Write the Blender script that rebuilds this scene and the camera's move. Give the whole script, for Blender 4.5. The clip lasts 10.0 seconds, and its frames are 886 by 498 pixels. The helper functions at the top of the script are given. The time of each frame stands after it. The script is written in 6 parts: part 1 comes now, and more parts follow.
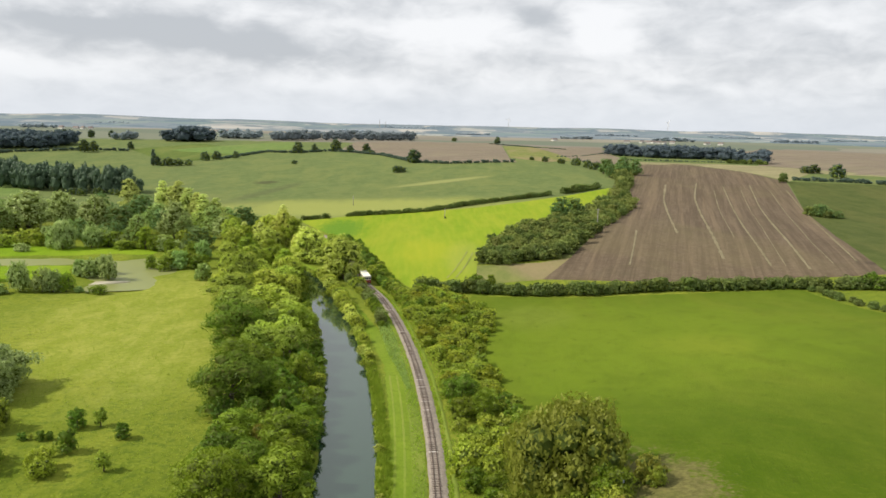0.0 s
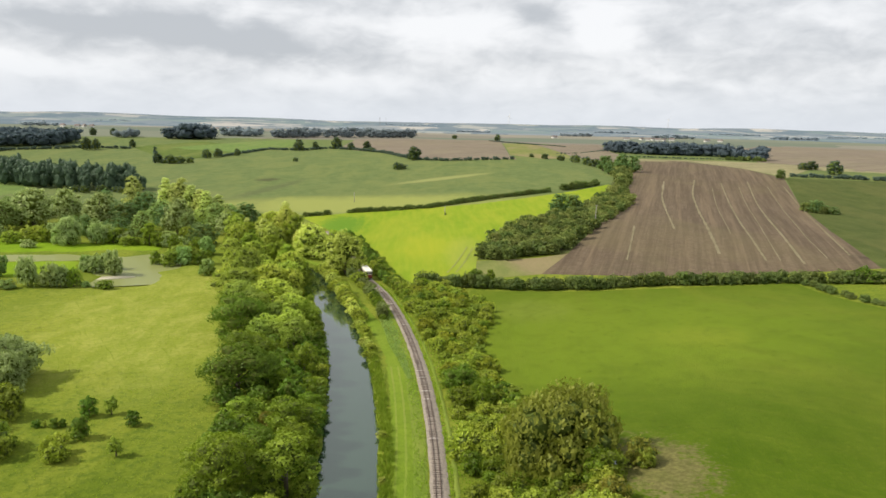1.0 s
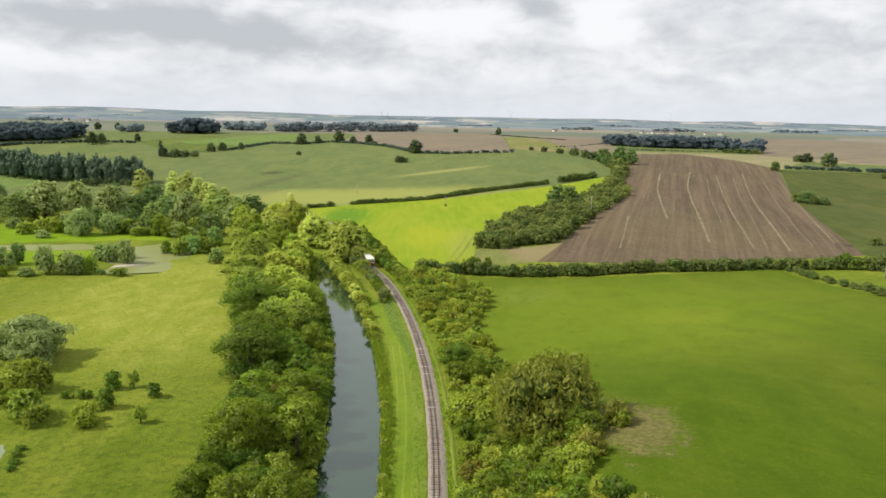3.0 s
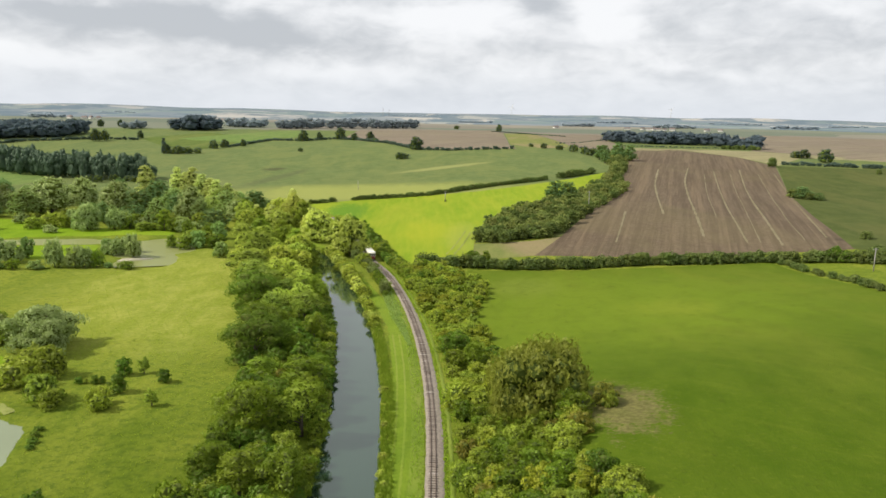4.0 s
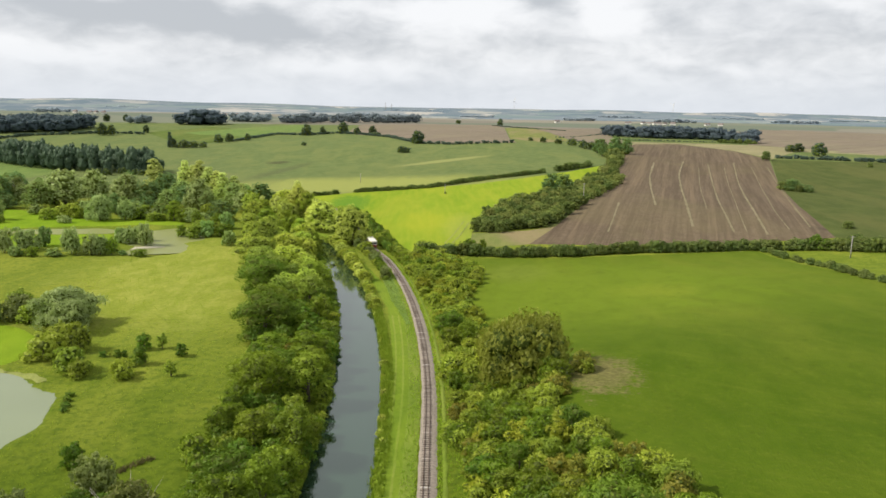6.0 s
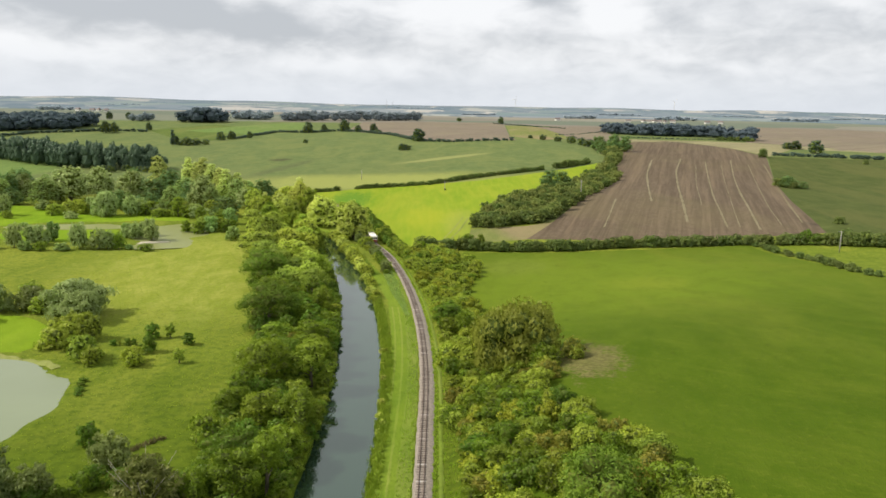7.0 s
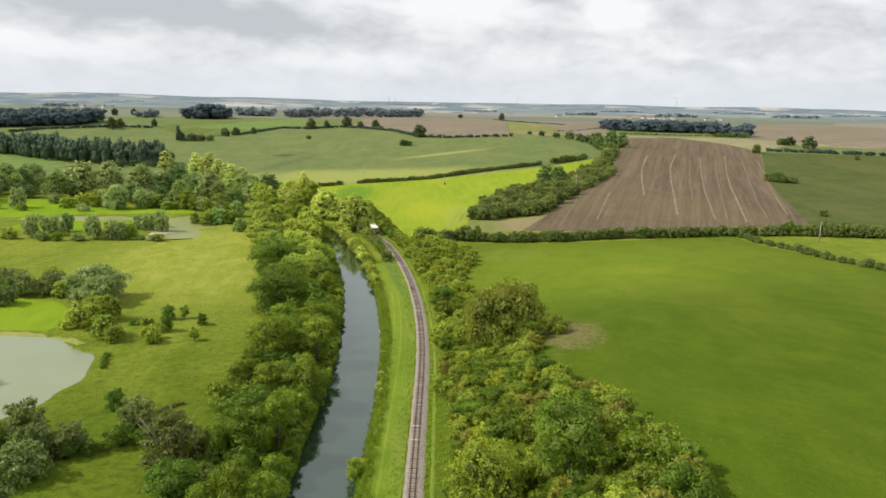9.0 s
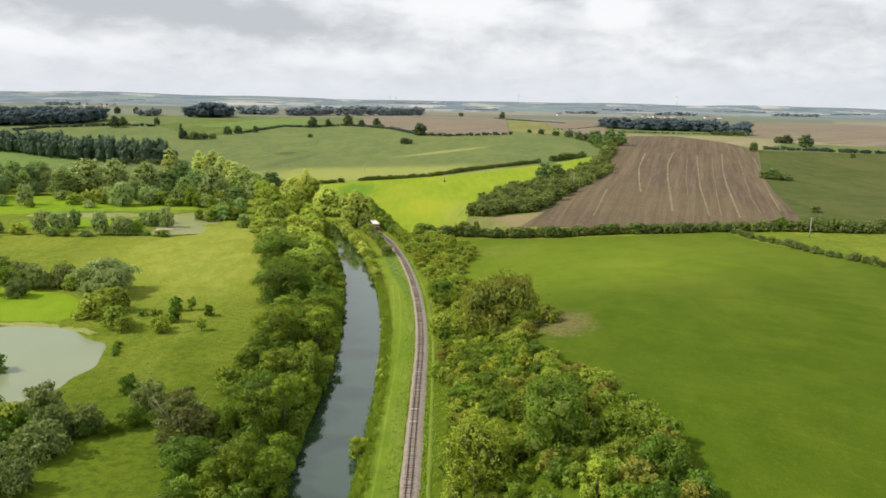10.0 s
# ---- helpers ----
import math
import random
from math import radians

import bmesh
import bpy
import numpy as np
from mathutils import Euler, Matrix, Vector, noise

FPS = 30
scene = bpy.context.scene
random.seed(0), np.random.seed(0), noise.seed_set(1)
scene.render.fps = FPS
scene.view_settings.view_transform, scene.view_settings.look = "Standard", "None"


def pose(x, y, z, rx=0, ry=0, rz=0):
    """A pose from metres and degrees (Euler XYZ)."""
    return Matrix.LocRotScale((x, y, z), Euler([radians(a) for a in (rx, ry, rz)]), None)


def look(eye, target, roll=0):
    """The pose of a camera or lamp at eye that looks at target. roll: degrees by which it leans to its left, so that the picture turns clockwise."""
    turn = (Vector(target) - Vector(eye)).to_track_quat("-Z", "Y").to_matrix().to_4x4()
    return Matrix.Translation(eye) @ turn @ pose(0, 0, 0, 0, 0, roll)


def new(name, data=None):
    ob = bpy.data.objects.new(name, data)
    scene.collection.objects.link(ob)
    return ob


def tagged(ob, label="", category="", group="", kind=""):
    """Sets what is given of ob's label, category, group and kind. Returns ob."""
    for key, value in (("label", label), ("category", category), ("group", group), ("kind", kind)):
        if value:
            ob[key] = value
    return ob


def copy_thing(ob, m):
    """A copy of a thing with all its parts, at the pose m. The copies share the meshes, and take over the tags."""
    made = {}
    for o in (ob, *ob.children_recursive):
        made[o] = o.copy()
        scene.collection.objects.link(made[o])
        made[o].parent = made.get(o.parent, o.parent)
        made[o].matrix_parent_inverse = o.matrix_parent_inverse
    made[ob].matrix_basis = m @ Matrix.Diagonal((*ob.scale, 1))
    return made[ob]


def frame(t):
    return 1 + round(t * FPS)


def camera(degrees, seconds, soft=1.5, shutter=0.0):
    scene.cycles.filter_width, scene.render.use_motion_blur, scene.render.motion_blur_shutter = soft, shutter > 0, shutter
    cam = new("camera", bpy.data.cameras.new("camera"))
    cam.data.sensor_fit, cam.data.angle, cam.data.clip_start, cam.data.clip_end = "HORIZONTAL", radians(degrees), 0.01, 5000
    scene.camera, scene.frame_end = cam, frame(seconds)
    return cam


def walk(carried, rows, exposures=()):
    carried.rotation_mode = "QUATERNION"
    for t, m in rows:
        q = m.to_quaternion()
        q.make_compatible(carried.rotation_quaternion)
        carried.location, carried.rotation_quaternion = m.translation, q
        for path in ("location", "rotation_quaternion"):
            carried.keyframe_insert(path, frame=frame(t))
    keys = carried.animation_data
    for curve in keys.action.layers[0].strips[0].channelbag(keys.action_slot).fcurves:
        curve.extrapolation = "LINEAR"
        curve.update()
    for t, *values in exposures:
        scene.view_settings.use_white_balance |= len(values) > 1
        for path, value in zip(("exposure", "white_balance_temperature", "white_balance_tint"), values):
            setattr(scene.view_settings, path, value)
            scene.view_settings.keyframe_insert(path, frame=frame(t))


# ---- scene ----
cam = camera(58.2, 10.0, soft=1.6)
PATH = [
    (0, (-2.084, 1.555, 48.126), (-0.377, 100.340, 32.675), 1.48),
    (0.5, (-2.072, -0.376, 48.110), (-0.384, 98.386, 32.513), 1.44),
    (1, (-2.002, -2.533, 48.094), (-0.350, 96.203, 32.332), 1.40),
    (1.5, (-1.880, -4.882, 48.078), (-0.278, 93.826, 32.137), 1.36),
    (2, (-1.712, -7.390, 48.063), (-0.172, 91.289, 31.934), 1.32),
    (2.5, (-1.504, -10.029, 48.050), (-0.034, 88.619, 31.728), 1.29),
    (3, (-1.262, -12.771, 48.040), (0.131, 85.846, 31.523), 1.26),
    (3.5, (-0.990, -15.595, 48.032), (0.321, 82.991, 31.323), 1.24),
    (4, (-0.695, -18.479, 48.028), (0.533, 80.076, 31.131), 1.22),
    (4.5, (-0.380, -21.405, 48.027), (0.763, 77.119, 30.950), 1.21),
    (5, (-0.051, -24.360, 48.030), (1.009, 74.135, 30.781), 1.20),
    (5.5, (0.289, -27.332, 48.035), (1.266, 71.136, 30.626), 1.19),
    (6, (0.636, -30.311, 48.044), (1.533, 68.131, 30.485), 1.19),
    (6.5, (0.987, -33.292, 48.056), (1.805, 65.126, 30.357), 1.19),
    (7, (1.339, -36.271, 48.069), (2.081, 62.124, 30.243), 1.19),
    (7.5, (1.687, -39.249, 48.084), (2.357, 59.126, 30.141), 1.20),
    (8, (2.031, -42.228, 48.099), (2.631, 56.128, 30.049), 1.20),
    (8.5, (2.367, -45.213, 48.113), (2.899, 53.125, 29.964), 1.20),
    (9, (2.695, -48.214, 48.125), (3.159, 50.107, 29.884), 1.21),
    (9.5, (3.011, -51.241, 48.133), (3.408, 47.064, 29.803), 1.20),
    (10, (3.315, -54.309, 48.137), (3.643, 43.980, 29.719), 1.19),
]
walk(cam, [(t, look(e, g, r)) for t, e, g, r in PATH])

# ---- world and sun ----
SUN_EL, SUN_AZ = radians(42), radians(-94)      # azimuth from +y towards +x
sun_dir = Vector((math.sin(SUN_AZ) * math.cos(SUN_EL), math.cos(SUN_AZ) * math.cos(SUN_EL), math.sin(SUN_EL)))
sun_data = bpy.data.lights.new("sun", "SUN")
sun_data.energy, sun_data.angle, sun_data.color = 4.9, radians(0.8), (1.0, 0.93, 0.80)
new("sun", sun_data).matrix_world = look(sun_dir * 100, (0, 0, 0))
scene.view_settings.exposure = 0.0


class Nodes:
    """Small helper to write node trees."""

    def __init__(self, tree):
        self.t = tree
        tree.nodes.clear()

    def n(self, kind, **kw):
        nd = self.t.nodes.new(kind)
        for k, v in kw.items():
            if k.startswith("i_"):
                nd.inputs[k[2:].replace("_", " ")].default_value = v
            else:
                setattr(nd, k, v)
        return nd

    def l(self, a, b):
        self.t.links.new(a, b)

    def mix(self, fac, a, b, mode="MIX"):
        m = self.n("ShaderNodeMix", data_type="RGBA", blend_type=mode)
        for sock, v in ((m.inputs[0], fac), (m.inputs[6], a), (m.inputs[7], b)):
            if isinstance(v, bpy.types.NodeSocket):
                self.l(v, sock)
            elif isinstance(v, (int, float)):
                sock.default_value = v
            else:
                sock.default_value = (*v, 1)
        return m.outputs[2]

    def noise(self, vec, scale, detail=4, rough=0.55, dist=0.0):
        nd = self.n("ShaderNodeTexNoise")
        nd.inputs["Scale"].default_value, nd.inputs["Detail"].default_value = scale, detail
        nd.inputs["Roughness"].default_value, nd.inputs["Distortion"].default_value = rough, dist
        self.l(vec, nd.inputs["Vector"])
        return nd.outputs["Fac"]

    def ramp(self, fac, lo, hi, a=0.0, b=1.0):
        r = self.n("ShaderNodeMapRange", interpolation_type="SMOOTHSTEP")
        for i, v in zip((1, 2, 3, 4), (lo, hi, a, b)):
            r.inputs[i].default_value = v
        self.l(fac, r.inputs[0])
        return r.outputs[0]

    def math(self, op, a, b=0.0):
        m = self.n("ShaderNodeMath", operation=op)
        for sock, v in zip(m.inputs, (a, b)):
            if isinstance(v, bpy.types.NodeSocket):
                self.l(v, sock)
            else:
                sock.default_value = v
        return m.outputs[0]

    def scale(self, vec, s, off=(0, 0, 0), rot=0.0):
        m = self.n("ShaderNodeMapping")
        m.inputs["Scale"].default_value, m.inputs["Location"].default_value = s, off
        m.inputs["Rotation"].default_value = (0, 0, rot)
        self.l(vec, m.inputs["Vector"])
        return m.outputs[0]


world = bpy.data.worlds.new("world")
scene.world = world
world.use_nodes = True
w = Nodes(world.node_tree)
sky = w.n("ShaderNodeTexSky", sky_type="NISHITA", sun_disc=False, sun_elevation=SUN_EL, sun_rotation=SUN_AZ)
ray_way = w.n("ShaderNodeTexCoord").outputs["Generated"]
sep = w.n("ShaderNodeSeparateXYZ")
w.l(ray_way, sep.inputs[0])
# broken cloud: soft noise banks, with the brighter gaps and the darker bases where they stand
bent = w.n("ShaderNodeVectorMath", operation="ADD")
warp = w.n("ShaderNodeTexNoise")
warp.inputs["Scale"].default_value, warp.inputs["Detail"].default_value = 9.0, 5
w.l(w.scale(ray_way, (1, 1, 2.2)), warp.inputs["Vector"])
push = w.n("ShaderNodeVectorMath", operation="MULTIPLY_ADD")
w.l(warp.outputs["Color"], push.inputs[0])
push.inputs[1].default_value, push.inputs[2].default_value = (0.12, 0.12, 0.055), (-0.06, -0.06, -0.0275)
w.l(ray_way, bent.inputs[0])
w.l(push.outputs[0], bent.inputs[1])
bsep = w.n("ShaderNodeSeparateXYZ")
w.l(bent.outputs[0], bsep.inputs[0])
azim = w.math("ARCTAN2", bsep.outputs[0], bsep.outputs[1])
elev = bsep.outputs[2]
big = w.noise(w.scale(bent.outputs[0], (1, 1, 3.6), (0.3, 0.1, 0.7)), 6.0, 7, 0.5, 0.15)
mid = w.noise(w.scale(ray_way, (1, 1, 2.6), (0.9, 0.4, 0.2)), 13.0, 6, 0.52, 0.5)
puff = w.noise(w.scale(ray_way, (1, 1, 1.8), (0.2, 0.7, 0.5)), 30.0, 4, 0.5, 0.6)
tone = w.math("ADD", w.math("MULTIPLY", big, 0.36), w.math("ADD", w.math("MULTIPLY", mid, 0.46), w.math("MULTIPLY", puff, 0.26)))
CLOUDS = ((0.052, 0.102, 0.05, 0.025, 0.3), (0.2, 0.115, 0.044, 0.027, 0.4), (-0.034, 0.11, 0.039, 0.02, 0.26), (-0.456, 0.048, 0.092, 0.021, 0.14),
          (0.275, 0.063, 0.053, 0.01, 0.2), (0.353, 0.044, 0.05, 0.009, 0.15), (0.088, 0.053, 0.05, 0.013, 0.12), (-0.146, 0.045, 0.085, 0.011, 0.16),
          (0.463, 0.117, 0.043, 0.009, 0.14), (-0.314, 0.093, 0.135, 0.018, -0.4), (-0.173, 0.08, 0.092, 0.014, -0.36), (0.123, 0.13, 0.032, 0.014, -0.24),
          (0.296, 0.093, 0.043, 0.021, -0.13), (0.408, 0.094, 0.078, 0.024, -0.11), (0.156, 0.078, 0.05, 0.009, -0.12), (-0.414, 0.106, 0.078, 0.01, -0.24))
for a, e, wa, we, amp in CLOUDS:
    amp *= 0.92
    u = w.math("DIVIDE", w.math("SUBTRACT", azim, a), wa)
    v = w.math("DIVIDE", w.math("SUBTRACT", elev, e), we)
    g = w.math("EXPONENT", w.math("MULTIPLY", w.math("ADD", w.math("MULTIPLY", u, u), w.math("MULTIPLY", v, v)), -1.0))
    tone = w.math("ADD", tone, w.math("MULTIPLY", g, amp))
shade = w.ramp(tone, 0.26, 0.78)
low = w.ramp(sep.outputs[2], 0.0, 0.075, 1.0, 0.0)
shade = w.math("ADD", w.math("MULTIPLY", shade, w.ramp(sep.outputs[2], 0.15, 0.24, 1.0, 0.05)), w.ramp(sep.outputs[2], 0.15, 0.24, 0.0, 0.58))
cloud = w.mix(shade, (0.59, 0.62, 0.66), (1.02, 1.03, 1.05))
cloud = w.mix(w.math("MULTIPLY", low, 0.72), cloud, (0.80, 0.85, 0.92))
sky_col = w.mix(1.0, sky.outputs[0], (0.1, 0.1, 0.1), "MULTIPLY")
final_sky = w.mix(0.95, sky_col, cloud)
bg = w.n("ShaderNodeBackground")
w.l(final_sky, bg.inputs["Color"])
bg.inputs["Strength"].default_value = 0.95
w.l(bg.outputs[0], w.n("ShaderNodeOutputWorld").inputs["Surface"])


# ---- materials ----
def material(name):
    m = bpy.data.materials.new(name)
    m.use_nodes = True
    return m, Nodes(m.node_tree)


def finish(n, colour, rough=0.9, bump=None, bump_size=0.1, metal=0.0, spec=0.3, **more):
    b = n.n("ShaderNodeBsdfPrincipled")
    for key, v in (("Base Color", colour), ("Roughness", rough), ("Metallic", metal), ("Specular IOR Level", spec)):
        if isinstance(v, bpy.types.NodeSocket):
            n.l(v, b.inputs[key])
        else:
            b.inputs[key].default_value = (*v, 1) if isinstance(v, tuple) else v
    if bump is not None:
        bp = n.n("ShaderNodeBump")
        bp.inputs["Distance"].default_value = bump_size
        n.l(bump, bp.inputs["Height"])
        n.l(bp.outputs[0], b.inputs["Normal"])
    n.l(b.outputs[0], n.n("ShaderNodeOutputMaterial").inputs["Surface"])
    return b


def place(n):
    """World position."""
    return n.n("ShaderNodeNewGeometry").outputs["Position"]


def grass_material(name, dark, light, dry, dry_amount=0.35, clump=0.5, streak=None, bare=None, relief=0.16, spots=(), bare_tones=((0.100, 0.092, 0.034), (0.172, 0.154, 0.060))):
    m, n = material(name)
    p = place(n)
    wide = n.noise(n.scale(p, (1.9, 0.6, 1)), 0.02, 5, 0.62, 0.5)
    mid = n.noise(n.scale(p, (1.6, 0.7, 1)), 0.12, 5, 0.65)
    fine = n.noise(p, 1.3, 4, 0.7)
    tuft = n.noise(p, 5.0, 2, 0.6)
    c = n.mix(n.ramp(mid, 0.3, 0.7), dark, light)
    c = n.mix(n.math("MULTIPLY", n.ramp(wide, 0.42, 0.66), dry_amount), c, dry)
    if streak:
        s = n.noise(n.scale(p, (0.5, 0.03, 1), rot=streak), 1.0, 3, 0.6)
        c = n.mix(n.math("MULTIPLY", n.ramp(s, 0.4, 0.65), 0.35), c, dry)
    c = n.mix(n.math("MULTIPLY", n.ramp(fine, 0.45, 0.75), clump), c, tuple(v * 0.62 for v in dark))
    c = n.mix(n.math("MULTIPLY", n.ramp(tuft, 0.5, 0.8), 0.35), c, tuple(min(1, v * 1.35) for v in light))
    if name == "pasture_grass":      # greener towards the valley's mouth, with the shade there mixed into the colour
        shade_xyz = n.n("ShaderNodeSeparateXYZ")
        n.l(p, shade_xyz.inputs[0])
        wet = n.ramp(n.math("ADD", shade_xyz.outputs[1], n.math("MULTIPLY", n.math("SUBTRACT", wide, 0.5), 120)), 160, 55)
        c = n.mix(n.math("MULTIPLY", wet, 0.8), c, n.mix(n.ramp(mid, 0.35, 0.65), (0.045, 0.083, 0.004), (0.061, 0.100, 0.006)))
        swath = n.noise(n.scale(n.scale(p, (1, 1, 1), rot=-0.75), (0.22, 0.035, 0)), 1.0, 5, 0.7, 0.3)
        c = n.mix(n.math("MULTIPLY", n.ramp(swath, 0.46, 0.70), 0.18), c, dry)
    if bare:      # a trampled spot (x, y, half width, half length) that frays into the grass
        cx, cy, rx, ry = bare
        near = n.n("ShaderNodeVectorMath", operation="LENGTH")
        n.l(n.scale(p, (1 / rx, 1 / ry, 0), (-cx / rx, -cy / ry, 0)), near.inputs[0])
        rag = n.math("ADD", n.noise(p, 0.35, 5, 0.7), n.noise(p, 1.9, 4, 0.7))
        edge = n.math("ADD", near.outputs["Value"], n.math("MULTIPLY", n.math("SUBTRACT", rag, 1.0), 1.6))
        earth = n.mix(n.ramp(fine, 0.3, 0.7), *bare_tones)
        c = n.mix(n.math("MULTIPLY", n.ramp(edge, 0.95, 0.5), 0.92), c, earth)
    for cx, cy, rx, ry, tone, amount in spots:      # paler or darker swards with a soft ragged edge, the pasture's widest painted-in sunlight
        near = n.n("ShaderNodeVectorMath", operation="LENGTH")
        n.l(n.scale(p, (1 / rx, 1 / ry, 0), (-cx / rx, -cy / ry, 0)), near.inputs[0])
        edge = n.math("ADD", near.outputs["Value"], n.math("MULTIPLY", n.math("SUBTRACT", mid, 0.5), 1.4))
        c = n.mix(n.math("MULTIPLY", n.ramp(edge, 1.2, 0.3), amount), c, tone)
    if name == "pasture_grass":      # coarse dark tussocks and grazed patches over all of it
        spot = n.noise(n.scale(p, (1, 0.6, 1)), 0.55, 4, 0.75)
        graze = n.noise(n.scale(p, (1, 0.7, 1)), 0.16, 6, 0.72, 0.4)
        c = n.mix(n.math("MULTIPLY", n.ramp(graze, 0.42, 0.68), 0.26), c, tuple(v * 0.72 for v in dark))
        c = n.mix(n.math("MULTIPLY", n.ramp(spot, 0.58, 0.72), 0.5), c, tuple(v * 0.58 for v in dark))
        c = n.mix(n.math("MULTIPLY", n.ramp(fine, 0.5, 0.78), 0.24), c, tuple(v * 1.25 for v in dry))
    finish(n, c, 0.95, n.math("ADD", fine, n.math("MULTIPLY", tuft, 0.4)), relief, spec=0.03)
    return m


def ploughed_material(name, dark, light, angle, pitch=2.6):
    """Tilled soil: uneven furrow streaks along one direction, clods, damp and weedy patches."""
    m, n = material(name)
    p = place(n)
    row = n.scale(p, (1, 1, 1), rot=angle)
    furrow = n.noise(n.scale(row, (1.6 / pitch, 0.012, 0)), 1.0, 5, 0.75)
    drill = n.noise(n.scale(row, (0.16, 0.004, 0)), 1.0, 4, 0.7)
    wide = n.noise(n.scale(p, (1, 0.6, 1)), 0.018, 6, 0.65, 0.5)
    damp = n.noise(p, 0.05, 6, 0.7, 0.4)
    fine = n.noise(p, 0.5, 5, 0.7)
    c = n.mix(n.ramp(fine, 0.3, 0.7), dark, light)
    c = n.mix(n.math("MULTIPLY", n.ramp(furrow, 0.42, 0.60), 0.62), c, tuple(v * 0.68 for v in dark))
    c = n.mix(n.math("MULTIPLY", n.ramp(drill, 0.48, 0.64), 0.5), c, (light[0] * 1.25, light[1] * 1.22, light[2] * 1.15))
    c = n.mix(n.math("MULTIPLY", n.ramp(damp, 0.5, 0.7), 0.35), c, (dark[0] * 0.82, dark[1] * 0.98, dark[2] * 0.78))
    c = n.mix(n.math("MULTIPLY", n.ramp(wide, 0.45, 0.68), 0.4), c, (light[0] * 1.0, light[1] * 1.08, light[2] * 0.85))
    finish(n, c, 0.95, fine, 0.12, spec=0.1)
    return m


def leaf_material(name, dark, light, vary=0.34):
    m, n = material(name)
    geo, info = n.n("ShaderNodeNewGeometry"), n.n("ShaderNodeObjectInfo")
    wide = n.noise(geo.outputs["Position"], 0.5, 3, 0.6)
    c = n.mix(n.ramp(wide, 0.3, 0.7), dark, light)
    c = n.mix(n.math("MULTIPLY", geo.outputs["Random Per Island"], vary), c, tuple(min(1, v * 1.32) for v in light))
    hue = n.n("ShaderNodeHueSaturation")
    n.l(n.math("ADD", n.math("MULTIPLY", info.outputs["Random"], 0.026), 0.486), hue.inputs["Hue"])
    n.l(n.math("ADD", n.math("MULTIPLY", n.math("FRACT", n.math("MULTIPLY", info.outputs["Random"], 7.31)), 0.5), 0.80), hue.inputs["Value"])
    n.l(c, hue.inputs["Color"])
    d, tr, gl = n.n("ShaderNodeBsdfDiffuse"), n.n("ShaderNodeBsdfTranslucent"), n.n("ShaderNodeBsdfGlossy")
    gl.inputs["Roughness"].default_value = 0.5
    n.l(hue.outputs[0], d.inputs[0])
    n.l(n.mix(0.5, hue.outputs[0], (light[0] * 1.1, light[1] * 1.25, light[2] * 0.7)), tr.inputs[0])
    mx, mg = n.n("ShaderNodeMixShader"), n.n("ShaderNodeMixShader")
    mx.inputs[0].default_value, mg.inputs[0].default_value = 0.30, 0.012
    n.l(d.outputs[0], mx.inputs[1]), n.l(tr.outputs[0], mx.inputs[2])
    n.l(mx.outputs[0], mg.inputs[1]), n.l(gl.outputs[0], mg.inputs[2])
    n.l(mg.outputs[0], n.n("ShaderNodeOutputMaterial").inputs["Surface"])
    return m


def plain_material(name, colour, rough=0.6, metal=0.0, spots=0.25, size=3.0, spec=0.4):
    m, n = material(name)
    f = n.noise(n.n("ShaderNodeTexCoord").outputs["Object"], size, 5, 0.65)
    c = n.mix(n.math("MULTIPLY", n.ramp(f, 0.35, 0.7), spots), colour, tuple(v * 0.45 for v in colour))
    finish(n, c, rough, f, 0.01, metal, spec)
    return m


def sleeper_material():
    """Old timber, each sleeper of its own tone, some nearly white with stone dust."""
    m, n = material("weathered_sleeper")
    f = n.noise(n.n("ShaderNodeTexCoord").outputs["Object"], 5.0, 5, 0.7)
    r = n.n("ShaderNodeObjectInfo").outputs["Random"]
    c = n.mix(n.ramp(r, 0.0, 0.9), (0.120, 0.094, 0.075), (0.235, 0.196, 0.162))
    c = n.mix(n.ramp(r, 0.95, 0.97), c, (0.48, 0.45, 0.41))
    c = n.mix(n.math("MULTIPLY", n.ramp(f, 0.4, 0.7), 0.5), c, (0.25, 0.22, 0.19))
    finish(n, c, 0.9, f, 0.01)
    return m


def water_material(name, silt, rough, ior=1.33):
    m, n = material(name)
    p = place(n)
    wide = n.noise(p, 0.06, 3)
    c = n.mix(wide, tuple(v * 0.8 for v in silt), silt)
    rip = n.math("ADD", n.noise(n.scale(p, (0.6, 1.6, 1)), 1.1, 3), n.math("MULTIPLY", n.noise(p, 5.0, 2), 0.25))
    b = finish(n, c, rough, rip, 0.002, spec=0.5)
    b.inputs["IOR"].default_value = ior
    b.inputs["Specular Tint"].default_value = (0.82, 1.0, 0.86, 1)
    return m


